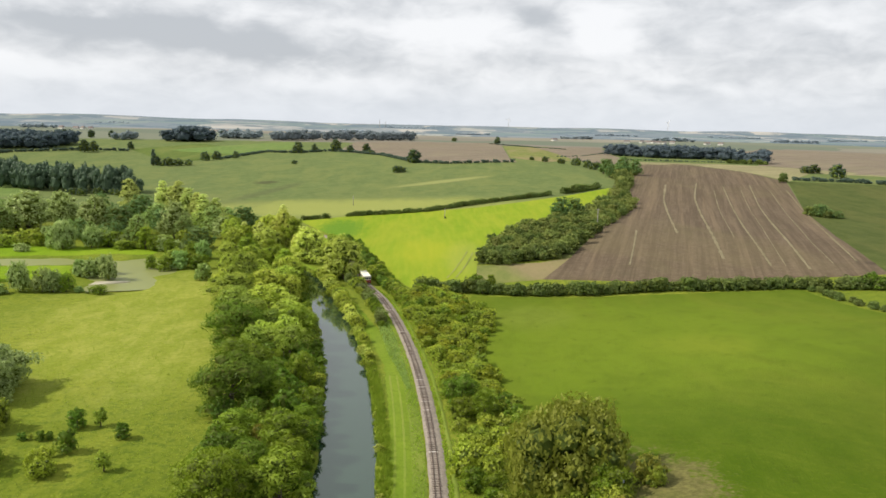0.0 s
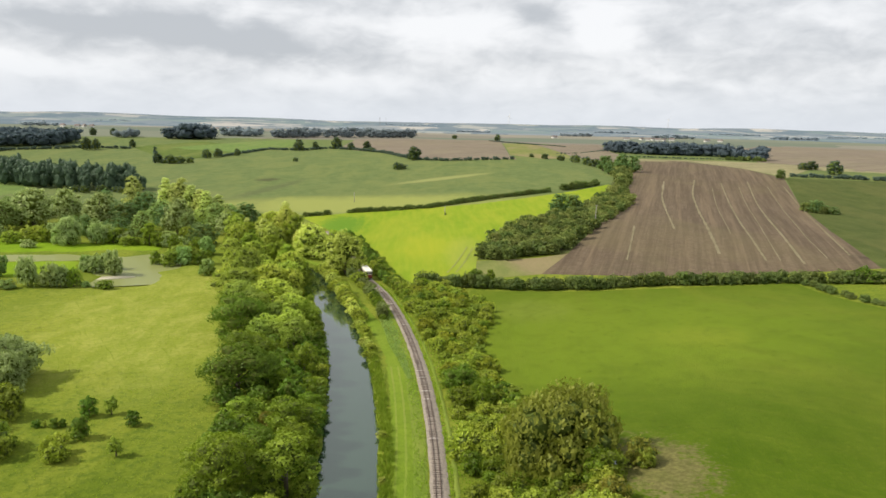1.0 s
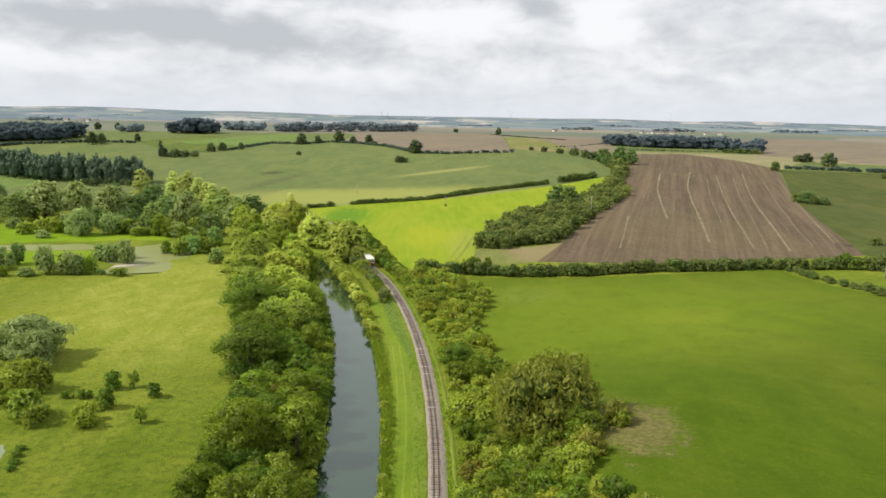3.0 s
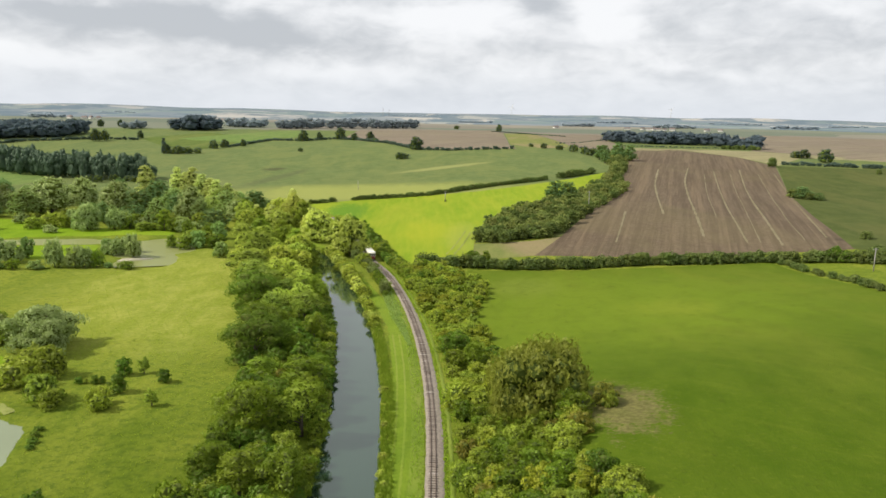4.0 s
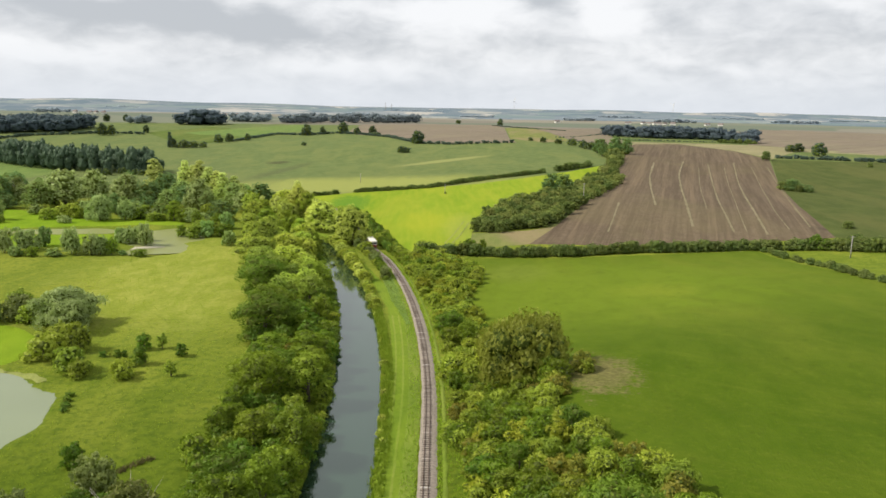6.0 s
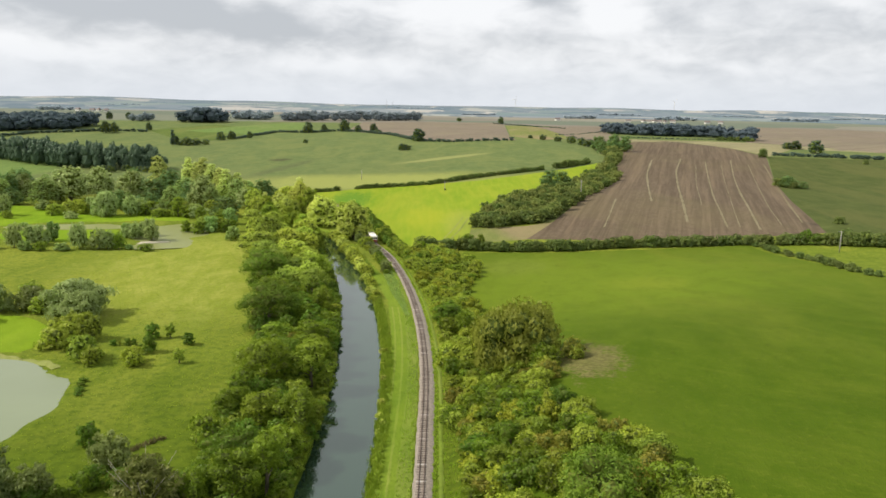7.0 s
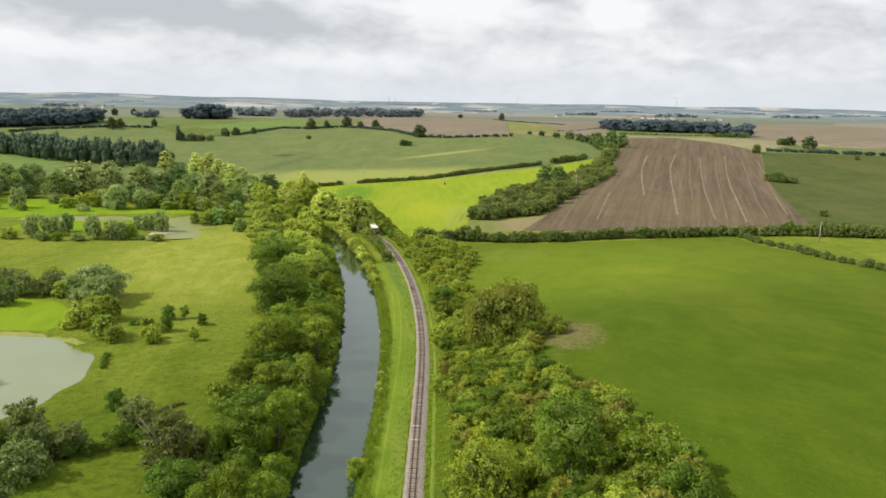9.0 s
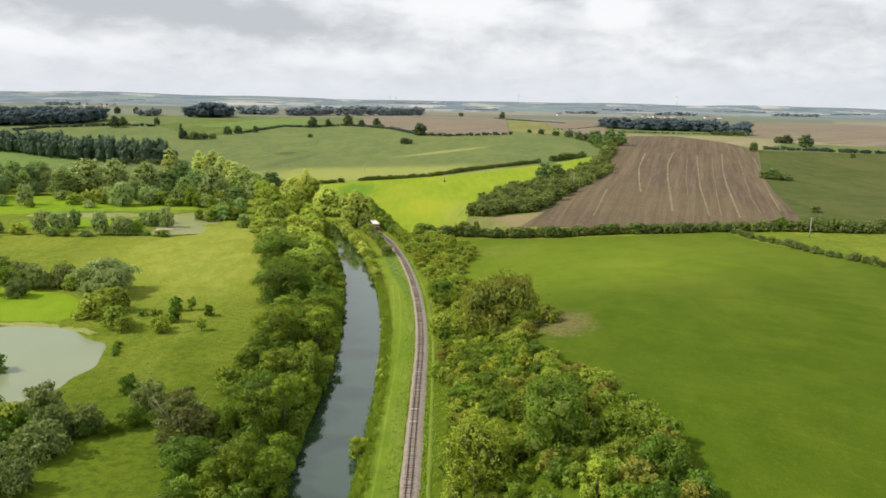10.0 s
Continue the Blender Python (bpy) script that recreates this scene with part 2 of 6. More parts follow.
def ground_material():
    """Meadow near by; further off a patchwork of stubble, ploughland and pasture, greyed for haze."""
    m, n = material("meadow_and_farmland")
    p = place(n)
    wide, mid = n.noise(n.scale(p, (1.6, 0.7, 1)), 0.03, 7, 0.68, 0.6), n.noise(p, 0.16, 6, 0.7)
    fine, tuft = n.noise(p, 0.65, 5, 0.7), n.noise(p, 2.1, 3, 0.65)
    c = n.mix(n.ramp(mid, 0.3, 0.7), (0.096, 0.136, 0.013), (0.150, 0.190, 0.020))
    c = n.mix(n.math("MULTIPLY", n.ramp(wide, 0.40, 0.62), 0.6), c, (0.222, 0.240, 0.032))
    c = n.mix(n.math("MULTIPLY", n.ramp(fine, 0.45, 0.66), 0.7), c, (0.070, 0.112, 0.014))
    c = n.mix(n.math("MULTIPLY", n.ramp(tuft, 0.5, 0.70), 0.45), c, (0.26, 0.29, 0.055))
    py = n.n("ShaderNodeSeparateXYZ")
    n.l(p, py.inputs[0])
    # straw-coloured grass, brightened to paint the sun patch on the far meadow
    sunlit_straw = n.n("ShaderNodeVectorMath", operation="LENGTH")
    n.l(n.scale(p, (1 / 46, 1 / 70, 0), (1.35, -2.75, 0)), sunlit_straw.inputs[0])
    worn = n.math("ADD", sunlit_straw.outputs["Value"], n.math("MULTIPLY", n.math("SUBTRACT", n.math("ADD", wide, mid), 1.0), 1.1))
    c = n.mix(n.math("MULTIPLY", n.ramp(worn, 1.05, 0.45), 0.6), c, n.mix(n.ramp(n.math("ADD", n.math("MULTIPLY", n.noise(p, 0.9, 5, 0.75), 0.45), n.math("MULTIPLY", n.noise(n.scale(p, (1.3, 0.6, 1)), 0.14, 5, 0.7, 0.4), 0.55)), 0.42, 0.62), (0.218, 0.256, 0.032), (0.360, 0.364, 0.082)))
    # greener grass at the near end, darkened in colour for the shade there
    lush = n.ramp(n.math("ADD", py.outputs[1], n.math("MULTIPLY", n.math("SUBTRACT", wide, 0.5), 90)), 128, 62)
    c = n.mix(n.math("MULTIPLY", lush, 0.86), c, n.mix(n.ramp(fine, 0.4, 0.65), (0.082, 0.122, 0.009), (0.052, 0.084, 0.007)))
    # hill grass mixed bluer, for the haze over the middle distance
    hill = n.mix(n.ramp(mid, 0.3, 0.7), (0.094, 0.130, 0.044), (0.132, 0.166, 0.060))
    hill = n.mix(n.math("MULTIPLY", n.ramp(wide, 0.42, 0.62), 0.4), hill, (0.18, 0.195, 0.065))
    # the pale band at the hill's foot is a sun patch put into the colour
    pale = n.n("ShaderNodeVectorMath", operation="LENGTH")
    n.l(n.scale(p, (1 / 95, 1 / 34, 0), (0.42, -11.85, 0)), pale.inputs[0])
    worn = n.math("ADD", pale.outputs["Value"], n.math("MULTIPLY", n.math("SUBTRACT", wide, 0.5), 1.3))
    worn = n.math("ADD", worn, n.math("MULTIPLY", n.math("SUBTRACT", mid, 0.5), 0.5))
    hill = n.mix(n.math("MULTIPLY", n.ramp(worn, 1.25, 0.4), 0.9), hill, (0.250, 0.272, 0.075))
    # first spot paints a streak of sunshine; the others are trodden ground
    for cx, cy, rx, ry, turn, tone, amount in ((5, 499, 42, 7, -0.62, (0.250, 0.262, 0.095), 0.8), (-108, 517, 9, 10, 0.0, (0.070, 0.075, 0.035), 0.8), (-98, 470, 7, 50, 0.3, (0.090, 0.100, 0.048), 0.5)):
        spot = n.n("ShaderNodeVectorMath", operation="LENGTH")
        n.l(n.scale(n.scale(n.scale(p, (1, 1, 0), (-cx, -cy, 0)), (1, 1, 0), rot=turn), (1 / rx, 1 / ry, 0)), spot.inputs[0])
        rag = n.math("ADD", spot.outputs["Value"], n.math("MULTIPLY", n.math("SUBTRACT", mid, 0.5), 1.2))
        hill = n.mix(n.math("MULTIPLY", n.ramp(rag, 1.2, 0.4), amount), hill, tone)
    c = n.mix(n.ramp(n.math("ADD", py.outputs[1], n.math("MULTIPLY", wide, 60)), 370, 410), c, hill)
    cells = n.n("ShaderNodeTexVoronoi", feature="F1", distance="CHEBYCHEV")
    cells.inputs["Scale"].default_value, cells.inputs["Randomness"].default_value = 1.0, 0.9
    n.l(n.scale(p, (0.0021, 0.0034, 0), rot=0.35), cells.inputs["Vector"])
    sp = n.n("ShaderNodeSeparateColor")
    n.l(cells.outputs["Color"], sp.inputs[0])
    ramp = n.n("ShaderNodeValToRGB")
    ramp.color_ramp.interpolation = "CONSTANT"
    cols = [(0, (0.20, 0.155, 0.10)), (0.24, (0.095, 0.125, 0.055)), (0.40, (0.27, 0.225, 0.15)), (0.60, (0.15, 0.165, 0.08)),
            (0.74, (0.17, 0.125, 0.085)), (0.88, (0.33, 0.29, 0.17))]
    el = ramp.color_ramp.elements
    while len(el) < len(cols):
        el.new(0.5)
    for e, (pos, col) in zip(el, cols):
        e.position, e.color = pos, (*col, 1)
    n.l(sp.outputs[0], ramp.inputs[0])
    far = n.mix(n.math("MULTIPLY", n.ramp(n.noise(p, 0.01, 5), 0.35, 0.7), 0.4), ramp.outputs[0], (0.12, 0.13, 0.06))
    # haze: the far fields' colours are pulled towards blue-grey
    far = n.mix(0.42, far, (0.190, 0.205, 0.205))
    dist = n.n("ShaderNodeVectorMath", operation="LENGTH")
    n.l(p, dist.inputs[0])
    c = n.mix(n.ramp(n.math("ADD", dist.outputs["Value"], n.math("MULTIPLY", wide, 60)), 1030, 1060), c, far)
    finish(n, c, 0.95, n.math("ADD", fine, n.math("MULTIPLY", tuft, 0.4)), 0.22, spec=0.03)
    return m


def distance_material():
    """Far farmland: stubble, pasture and woods in narrow bands, all tinted pale blue-grey for haze."""
    m, n = material("hazed_country")
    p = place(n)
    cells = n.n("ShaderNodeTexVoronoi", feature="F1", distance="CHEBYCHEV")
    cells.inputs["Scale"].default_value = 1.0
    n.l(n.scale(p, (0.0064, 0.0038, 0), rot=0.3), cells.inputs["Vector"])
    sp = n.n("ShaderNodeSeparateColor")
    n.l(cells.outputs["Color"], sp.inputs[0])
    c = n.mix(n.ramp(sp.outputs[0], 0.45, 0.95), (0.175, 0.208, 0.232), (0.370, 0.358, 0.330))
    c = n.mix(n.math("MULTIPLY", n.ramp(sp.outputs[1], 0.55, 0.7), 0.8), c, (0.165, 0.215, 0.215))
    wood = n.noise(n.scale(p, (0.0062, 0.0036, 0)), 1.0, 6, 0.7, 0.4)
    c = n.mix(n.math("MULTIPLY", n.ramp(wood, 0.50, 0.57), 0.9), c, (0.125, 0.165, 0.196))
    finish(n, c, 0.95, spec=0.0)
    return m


M = {
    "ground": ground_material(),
    # first pasture spot: brighter light on the upper slope, put into the grass colour
    "pasture": grass_material("pasture_grass", (0.076, 0.117, 0.010), (0.097, 0.139, 0.013), (0.144, 0.164, 0.019), 0.5, 0.16, bare=(25.6, 85.0, 6.6, 13.5), spots=((42, 168, 58, 54, (0.128, 0.182, 0.014), 0.70), (54, 158, 13, 12, (0.185, 0.215, 0.022), 0.35), (24, 196, 12, 16, (0.150, 0.185, 0.028), 0.5))),
    "crop": grass_material("crop_green", (0.158, 0.240, 0.016), (0.196, 0.272, 0.020), (0.28, 0.30, 0.03), 0.5, 0.08, 0.5, bare=(-41, 342, 13, 34), spots=((10, 275, 9, 30, (0.27, 0.30, 0.06), 0.5), (-4, 290, 14, 30, (0.30, 0.32, 0.025), 0.5)), bare_tones=((0.090, 0.185, 0.018), (0.115, 0.215, 0.022))),
    "hillgrass": grass_material("hill_grass", (0.078, 0.115, 0.026), (0.112, 0.150, 0.036), (0.18, 0.19, 0.06), 0.45, 0.2),
    "olivegrass": grass_material("olive_grass", (0.058, 0.076, 0.022), (0.082, 0.100, 0.030), (0.115, 0.116, 0.040), 0.5, 0.2),
    "stripgrass": grass_material("rough_grass", (0.13, 0.155, 0.045), (0.19, 0.20, 0.065), (0.26, 0.19, 0.12), 0.7, 0.3),
    "greenstrip": grass_material("strip_grass", (0.105, 0.165, 0.045), (0.145, 0.205, 0.055), (0.17, 0.20, 0.07), 0.4, 0.2),
    "lush": grass_material("lush_marsh_grass", (0.120, 0.205, 0.010), (0.172, 0.270, 0.014), (0.215, 0.285, 0.024), 0.5, 0.25),
    "margin": grass_material("dry_margin", (0.17, 0.20, 0.05), (0.25, 0.27, 0.085), (0.32, 0.31, 0.12), 0.6, 0.45),
    "towpath": grass_material("towpath_grass", (0.104, 0.168, 0.016), (0.155, 0.226, 0.020), (0.20, 0.245, 0.035), 0.4, 0.4),
    "plough": ploughed_material("ploughed_soil", (0.100, 0.074, 0.048), (0.147, 0.112, 0.075), 0.3, 3.4),
    "plough2": ploughed_material("dry_ploughed_soil", (0.160, 0.130, 0.094), (0.215, 0.178, 0.132), 0.9, 6.0),
    "stubble": ploughed_material("stubble", (0.205, 0.186, 0.098), (0.272, 0.246, 0.136), 1.2),
    "track_line": grass_material("track_line", (0.170, 0.150, 0.088), (0.235, 0.205, 0.132), (0.27, 0.235, 0.160), 0.5, 0.6),
    "rut": grass_material("rut_grass", (0.125, 0.190, 0.022), (0.19, 0.250, 0.032), (0.25, 0.25, 0.07), 0.5, 0.4),
    "weeds": grass_material("weedy_verge", (0.105, 0.165, 0.018), (0.160, 0.220, 0.028), (0.21, 0.22, 0.06), 0.5, 0.5),
    "drypatch": grass_material("trampled_grass", (0.15, 0.125, 0.055), (0.24, 0.20, 0.10), (0.20, 0.21, 0.06), 0.5, 0.6),
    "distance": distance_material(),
    "leaf_dark": leaf_material("leaf_dark", (0.064, 0.123, 0.012), (0.128, 0.211, 0.022)),
    "leaf_mid": leaf_material("leaf_mid", (0.098, 0.158, 0.011), (0.186, 0.256, 0.022)),
    "leaf_light": leaf_material("leaf_light", (0.160, 0.240, 0.021), (0.290, 0.372, 0.038)),
    "leaf_yellow": leaf_material("leaf_yellow", (0.156, 0.217, 0.023), (0.283, 0.349, 0.043)),
    "leaf_pale": leaf_material("leaf_pale", (0.335, 0.395, 0.066), (0.505, 0.560, 0.110)),
    # the pale blue is haze put into the farthest trees' leaf colour
    "leaf_hazed_distance": leaf_material("leaf_hazed_distance", (0.240, 0.290, 0.340), (0.290, 0.335, 0.380)),
    "leaf_golden": leaf_material("leaf_golden", (0.212, 0.230, 0.032), (0.298, 0.314, 0.051), vary=0.14),
    "leaf_hedge": leaf_material("leaf_hedge", (0.080, 0.118, 0.030), (0.142, 0.184, 0.049)),
    "leaf_olive": leaf_material("leaf_olive", (0.138, 0.172, 0.045), (0.232, 0.266, 0.073)),
    "leaf_plantation": leaf_material("leaf_plantation", (0.058, 0.098, 0.060), (0.092, 0.140, 0.082), vary=0.2),
    "leaf_silver": leaf_material("leaf_silver", (0.196, 0.255, 0.083), (0.345, 0.414, 0.155)),
    # blue-grey haze and cloud shade painted into the distant woods' leaves
    "leaf_hazed_far": leaf_material("leaf_hazed_far", (0.068, 0.096, 0.112), (0.084, 0.113, 0.129), vary=0.06),
    "leaf_marsh": leaf_material("leaf_marsh", (0.154, 0.241, 0.069), (0.284, 0.392, 0.115)),
    "leaf_marshdark": leaf_material("leaf_marshdark", (0.084, 0.154, 0.050), (0.163, 0.254, 0.082)),
    "leaf_poplar": leaf_material("leaf_poplar", (0.370, 0.446, 0.118), (0.550, 0.612, 0.186)),
    "leaf_marshlight": leaf_material("leaf_marshlight", (0.246, 0.324, 0.074), (0.414, 0.492, 0.126)),
    "leaf_sallow": leaf_material("leaf_sallow", (0.118, 0.154, 0.046), (0.205, 0.250, 0.078)),
    "leaf_scrub": leaf_material("leaf_scrub", (0.176, 0.234, 0.022), (0.302, 0.366, 0.041)),
    # far belt trees: leaf colours lightened to stand for sunshine and haze
    "leaf_belt_lit": leaf_material("leaf_belt_lit", (0.245, 0.318, 0.042), (0.420, 0.490, 0.072)),
    "leaf_beltdark_lit": leaf_material("leaf_beltdark_lit", (0.175, 0.246, 0.036), (0.320, 0.398, 0.062)),
    "leaf_twiggy": leaf_material("leaf_twiggy", (0.112, 0.140, 0.036), (0.200, 0.226, 0.064)),
    # haze in the leaf colour: strong on the plain, slight in nearer fields
    "leaf_hazed_plain": leaf_material("leaf_hazed_plain", (0.180, 0.222, 0.240), (0.215, 0.258, 0.276), vary=0.12),
    "leaf_hazed_midfar": leaf_material("leaf_hazed_midfar", (0.056, 0.086, 0.064), (0.086, 0.122, 0.088), vary=0.2),
    "leaf_russet": leaf_material("leaf_russet", (0.161, 0.163, 0.024), (0.271, 0.260, 0.040)),
    "leaf_sunny": leaf_material("leaf_sunny", (0.200, 0.240, 0.020), (0.330, 0.365, 0.036)),
    # inner twigs, in a darker green that paints the shade between leaves
    "twigs": leaf_material("shaded_inner_twigs", (0.092, 0.125, 0.022), (0.128, 0.164, 0.031), vary=0.2),
    "greybark": plain_material("grey_bark", (0.34, 0.31, 0.26), 0.9),
    "bark": plain_material("bark", (0.11, 0.09, 0.065), 0.9),
    "canal": water_material("canal_water", (0.021, 0.042, 0.026), 0.05, 1.92),
    "pond": water_material("pond_water", (0.215, 0.252, 0.140), 0.16),
    "mud": water_material("muddy_water", (0.225, 0.245, 0.085), 0.42, 1.2),
    "ballast": plain_material("ballast_stone", (0.275, 0.234, 0.192), 0.95, 0, 0.7, 2.5),
    "mudbar": plain_material("dried_mud", (0.40, 0.37, 0.27), 0.9, 0, 0.4, 0.6),
    "sleeper": sleeper_material(),
    "rail": plain_material("rusty_rail", (0.120, 0.080, 0.062), 0.6, 0.35, 0.3, 4.0),
    "cream": plain_material("cream_paint", (0.80, 0.76, 0.66), 0.4, 0, 0.12),
    "red": plain_material("red_paint", (0.24, 0.028, 0.026), 0.4, 0, 0.15),
    "black": plain_material("dark_metal", (0.03, 0.03, 0.03), 0.6, 0.2),
    "glass": plain_material("window_glass", (0.03, 0.04, 0.05), 0.08, 0, 0.0, 3, 0.6),
    "pole": plain_material("weathered_pole", (0.34, 0.32, 0.29), 0.85),
    "wall": plain_material("rendered_wall", (0.70, 0.68, 0.62), 0.9),
    "tile": plain_material("roof_tile", (0.20, 0.165, 0.15), 0.9),
}

# ---- the lie of the land ----
HILLS = ((-60, 60, 0), (-60, 150, 0), (-20, 20, 0), (0, 120, 0), (-8, 190, 0), (-40, 230, 0), (-100, 260, 0), (-160, 330, 0.5), (12, 226, 0.3),
         (27, 86, 9.0), (31, 62, 10.4), (28, 40, 11.6), (42, 18, 13), (55, 157, 5.2), (110, 150, 9), (108, 170, 8), (100, 215, 4.5), (135, 240, 8), (40, 264, 3.5), (60, 310, 7.5), (95, 380, 11),
         (134, 463, 16), (182, 377, 11), (262, 518, 20), (0, 330, 3.5), (-40, 390, 4.5), (20, 620, 20), (-150, 500, 6), (-300, 450, 4),
         (-250, 730, 12), (300, 750, 25), (-500, 900, 18), (0, 1000, 24), (600, 900, 27), (-30, -150, 0), (200, 0, 17))
hill_at = np.array(HILLS, float)
gap = np.linalg.norm(hill_at[:, None, :2] - hill_at[None, :, :2], axis=2) / 100
lhs = np.ones((len(HILLS) + 1,) * 2)
lhs[:-1, :-1], lhs[-1, -1] = -np.sqrt(gap ** 2 + 0.16), 0
hill_w = np.linalg.solve(lhs, np.append(hill_at[:, 2], 0))


def step(a, b, x):
    t = np.clip((x - a) / (b - a), 0, 1)
    return t * t * (3 - 2 * t)


def rail_x(y):
    """The railway's centre line."""
    y = np.asarray(y, float)
    c = np.clip(y, 86, 250)
    return -0.1 - 8.5e-4 * (c - 86) ** 2 - np.maximum(y - 250, 0) * 0.2788 - 1.4 * np.exp(-((y - 238) / 15) ** 2)


def canal_x(y):
    """The canal's centre line."""
    y = np.asarray(y, float)
    c = np.clip(y, 68, 240)
    return -11.7 - 9.0e-4 * (c - 68) ** 2 - np.maximum(y - 240, 0) * 0.31 - np.maximum(y - 252, 0) * 0.2


def ripple(x, y, s):
    return np.sin(x * s + 1.3 * np.sin(y * s * 0.7)) * np.cos(y * s * 0.9 + 1.1 * np.sin(x * s * 0.6))


def pond_depth(x, y):
    """Nought outside the ponds, up to one within."""
    wob = 0.10 * ripple(x, y, 0.11) + 0.05 * ripple(x, y, 0.31)
    near = np.hypot((x + 83.5) / 25.5, (y - 80) / 27) + wob * 0.6
    far1 = np.hypot((x + 132) / 30, (y - 263 - 0.14 * (x + 132)) / 6.5) + wob * 1.2
    far2 = np.minimum(np.hypot((x + 97) / 13.5, (y - 255) / 21), np.hypot((x + 91) / 9, (y - 230) / 15)) + wob * 1.2
    return np.maximum(step(1.04, 0.93, near), np.maximum(step(1.06, 0.9, far1), step(1.06, 0.88, far2)))


def land(x, y):
    x, y = np.broadcast_arrays(np.asarray(x, float), np.asarray(y, float))
    d = np.hypot(x[..., None] - hill_at[:, 0], y[..., None] - hill_at[:, 1]) / 100
    z = -np.sqrt(d * d + 0.16) @ hill_w[:-1] + hill_w[-1]
    s = step(2.6, 20, x - rail_x(y))
    z = z * (s + (1 - s) * step(230, 300, y))
    r = np.hypot(x, y)
    k = step(700, 1300, r)
    z = z * (1 - k) + k * (24 + 14 * step(1200, 4800, r) + 2.5 * ripple(x, y, 0.0035))
    return z


def ground_z(x, y):
    x, y = np.broadcast_arrays(np.asarray(x, float), np.asarray(y, float))
    z = land(x, y) + 0.06 * ripple(x, y, 0.4) * step(240, 215, y) * step(0, -8, x - rail_x(y))
    d = np.abs(x - canal_x(y)) + 0.35 * ripple(x, y, 0.45)
    z = z - 1.9 * step(5.4, 3.4, d) * step(420, 400, y)
    return z - 0.55 * pond_depth(x, y)


def z_at(x, y):
    return float(ground_z(x, y))


# ---- mesh helpers ----
def mesh_of(name, verts, faces, mats, smooth=False, mat_ids=None):
    me = bpy.data.meshes.new(name)
    me.from_pydata(verts, [], faces)
    for m in mats:
        me.materials.append(m)
    if mat_ids is not None:
        me.polygons.foreach_set("material_index", mat_ids)
    if smooth:
        me.polygons.foreach_set("use_smooth", [True] * len(me.polygons))
    me.update()
    return me


def part(name, me, parent, label=""):
    ob = new(name, me)
    ob.parent = parent
    return tagged(ob, label)


def empty(name, label, category, group="", kind="", m=None):
    ob = new(name)
    ob.empty_display_size = 0.2
    if m is not None:
        ob.matrix_world = m
    return tagged(ob, label, category, group, kind)


def box_geo(boxes):
    """Verts and faces of boxes (cx, cy, cz, sx, sy, sz), with slightly drawn-in tops."""
    v, f = [], []
    for cx, cy, cz, sx, sy, sz in boxes:
        o = len(v)
        for dz, k in ((-0.5, 1.0), (0.5, 0.94)):
            for dx, dy in ((-0.5, -0.5), (0.5, -0.5), (0.5, 0.5), (-0.5, 0.5)):
                v.append((cx + dx * sx * k, cy + dy * sy * k, cz + dz * sz))
        f += [(o, o + 3, o + 2, o + 1), (o + 4, o + 5, o + 6, o + 7)]
        f += [(o + i, o + (i + 1) % 4, o + 4 + (i + 1) % 4, o + 4 + i) for i in range(4)]
    return v, f


def tube_geo(points, radii, sides=7):
    v, f = [], []
    for i, (p, r) in enumerate(zip(points, radii)):
        p = Vector(p)
        a = Vector(points[min(i + 1, len(points) - 1)]) - Vector(points[max(i - 1, 0)])
        a.normalize()
        s = a.cross(Vector((0.31, 0.9, 0.2))).normalized()
        u = a.cross(s)
        for k in range(sides):
            t = 2 * math.pi * k / sides
            v.append(tuple(p + r * (math.cos(t) * s + math.sin(t) * u)))
        if i:
            o = (i - 1) * sides
            f += [(o + k, o + (k + 1) % sides, o + sides + (k + 1) % sides, o + sides + k) for k in range(sides)]
    f += [tuple(range(sides))[::-1], tuple(range(len(v) - sides, len(v)))]
    return v, f


def join_geo(parts):
    v, f = [], []
    for pv, pf in parts:
        o = len(v)
        v += pv
        f += [tuple(i + o for i in q) for q in pf]
    return v, f


# ---- ground ----
def spread(first, last, fine_a, fine_b, stepping, grow=1.13, limit=4900):
    inner = list(np.arange(fine_a, fine_b + 0.01, stepping))
    out, d, x = [], stepping, fine_b
    while x < last:
        d *= grow
        x += d
        out.append(min(x, last))
    back, d, x = [], stepping, fine_a
    while x > first:
        d *= grow
        x -= d
        back.append(max(x, first))
    return np.array(back[::-1] + inner + out)


gx = spread(-3400, 3400, -112, 32, 1.4, 1.08)
gy = spread(-300, 4850, 28, 250, 2.0, 1.05)
GX, GY = np.meshgrid(gx, gy)
GZ = ground_z(GX, GY)
nx, ny = len(gx), len(gy)
idx = np.arange(nx * ny).reshape(ny, nx)
quads = np.stack([idx[:-1, :-1], idx[:-1, 1:], idx[1:, 1:], idx[1:, :-1]], -1).reshape(-1, 4)
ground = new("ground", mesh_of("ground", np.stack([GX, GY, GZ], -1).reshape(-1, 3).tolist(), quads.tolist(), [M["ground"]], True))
tagged(ground, "rolling green valley meadow and patchwork farmland to the horizon", "ground", kind="structure")

from mathutils.geometry import delaunay_2d_cdt


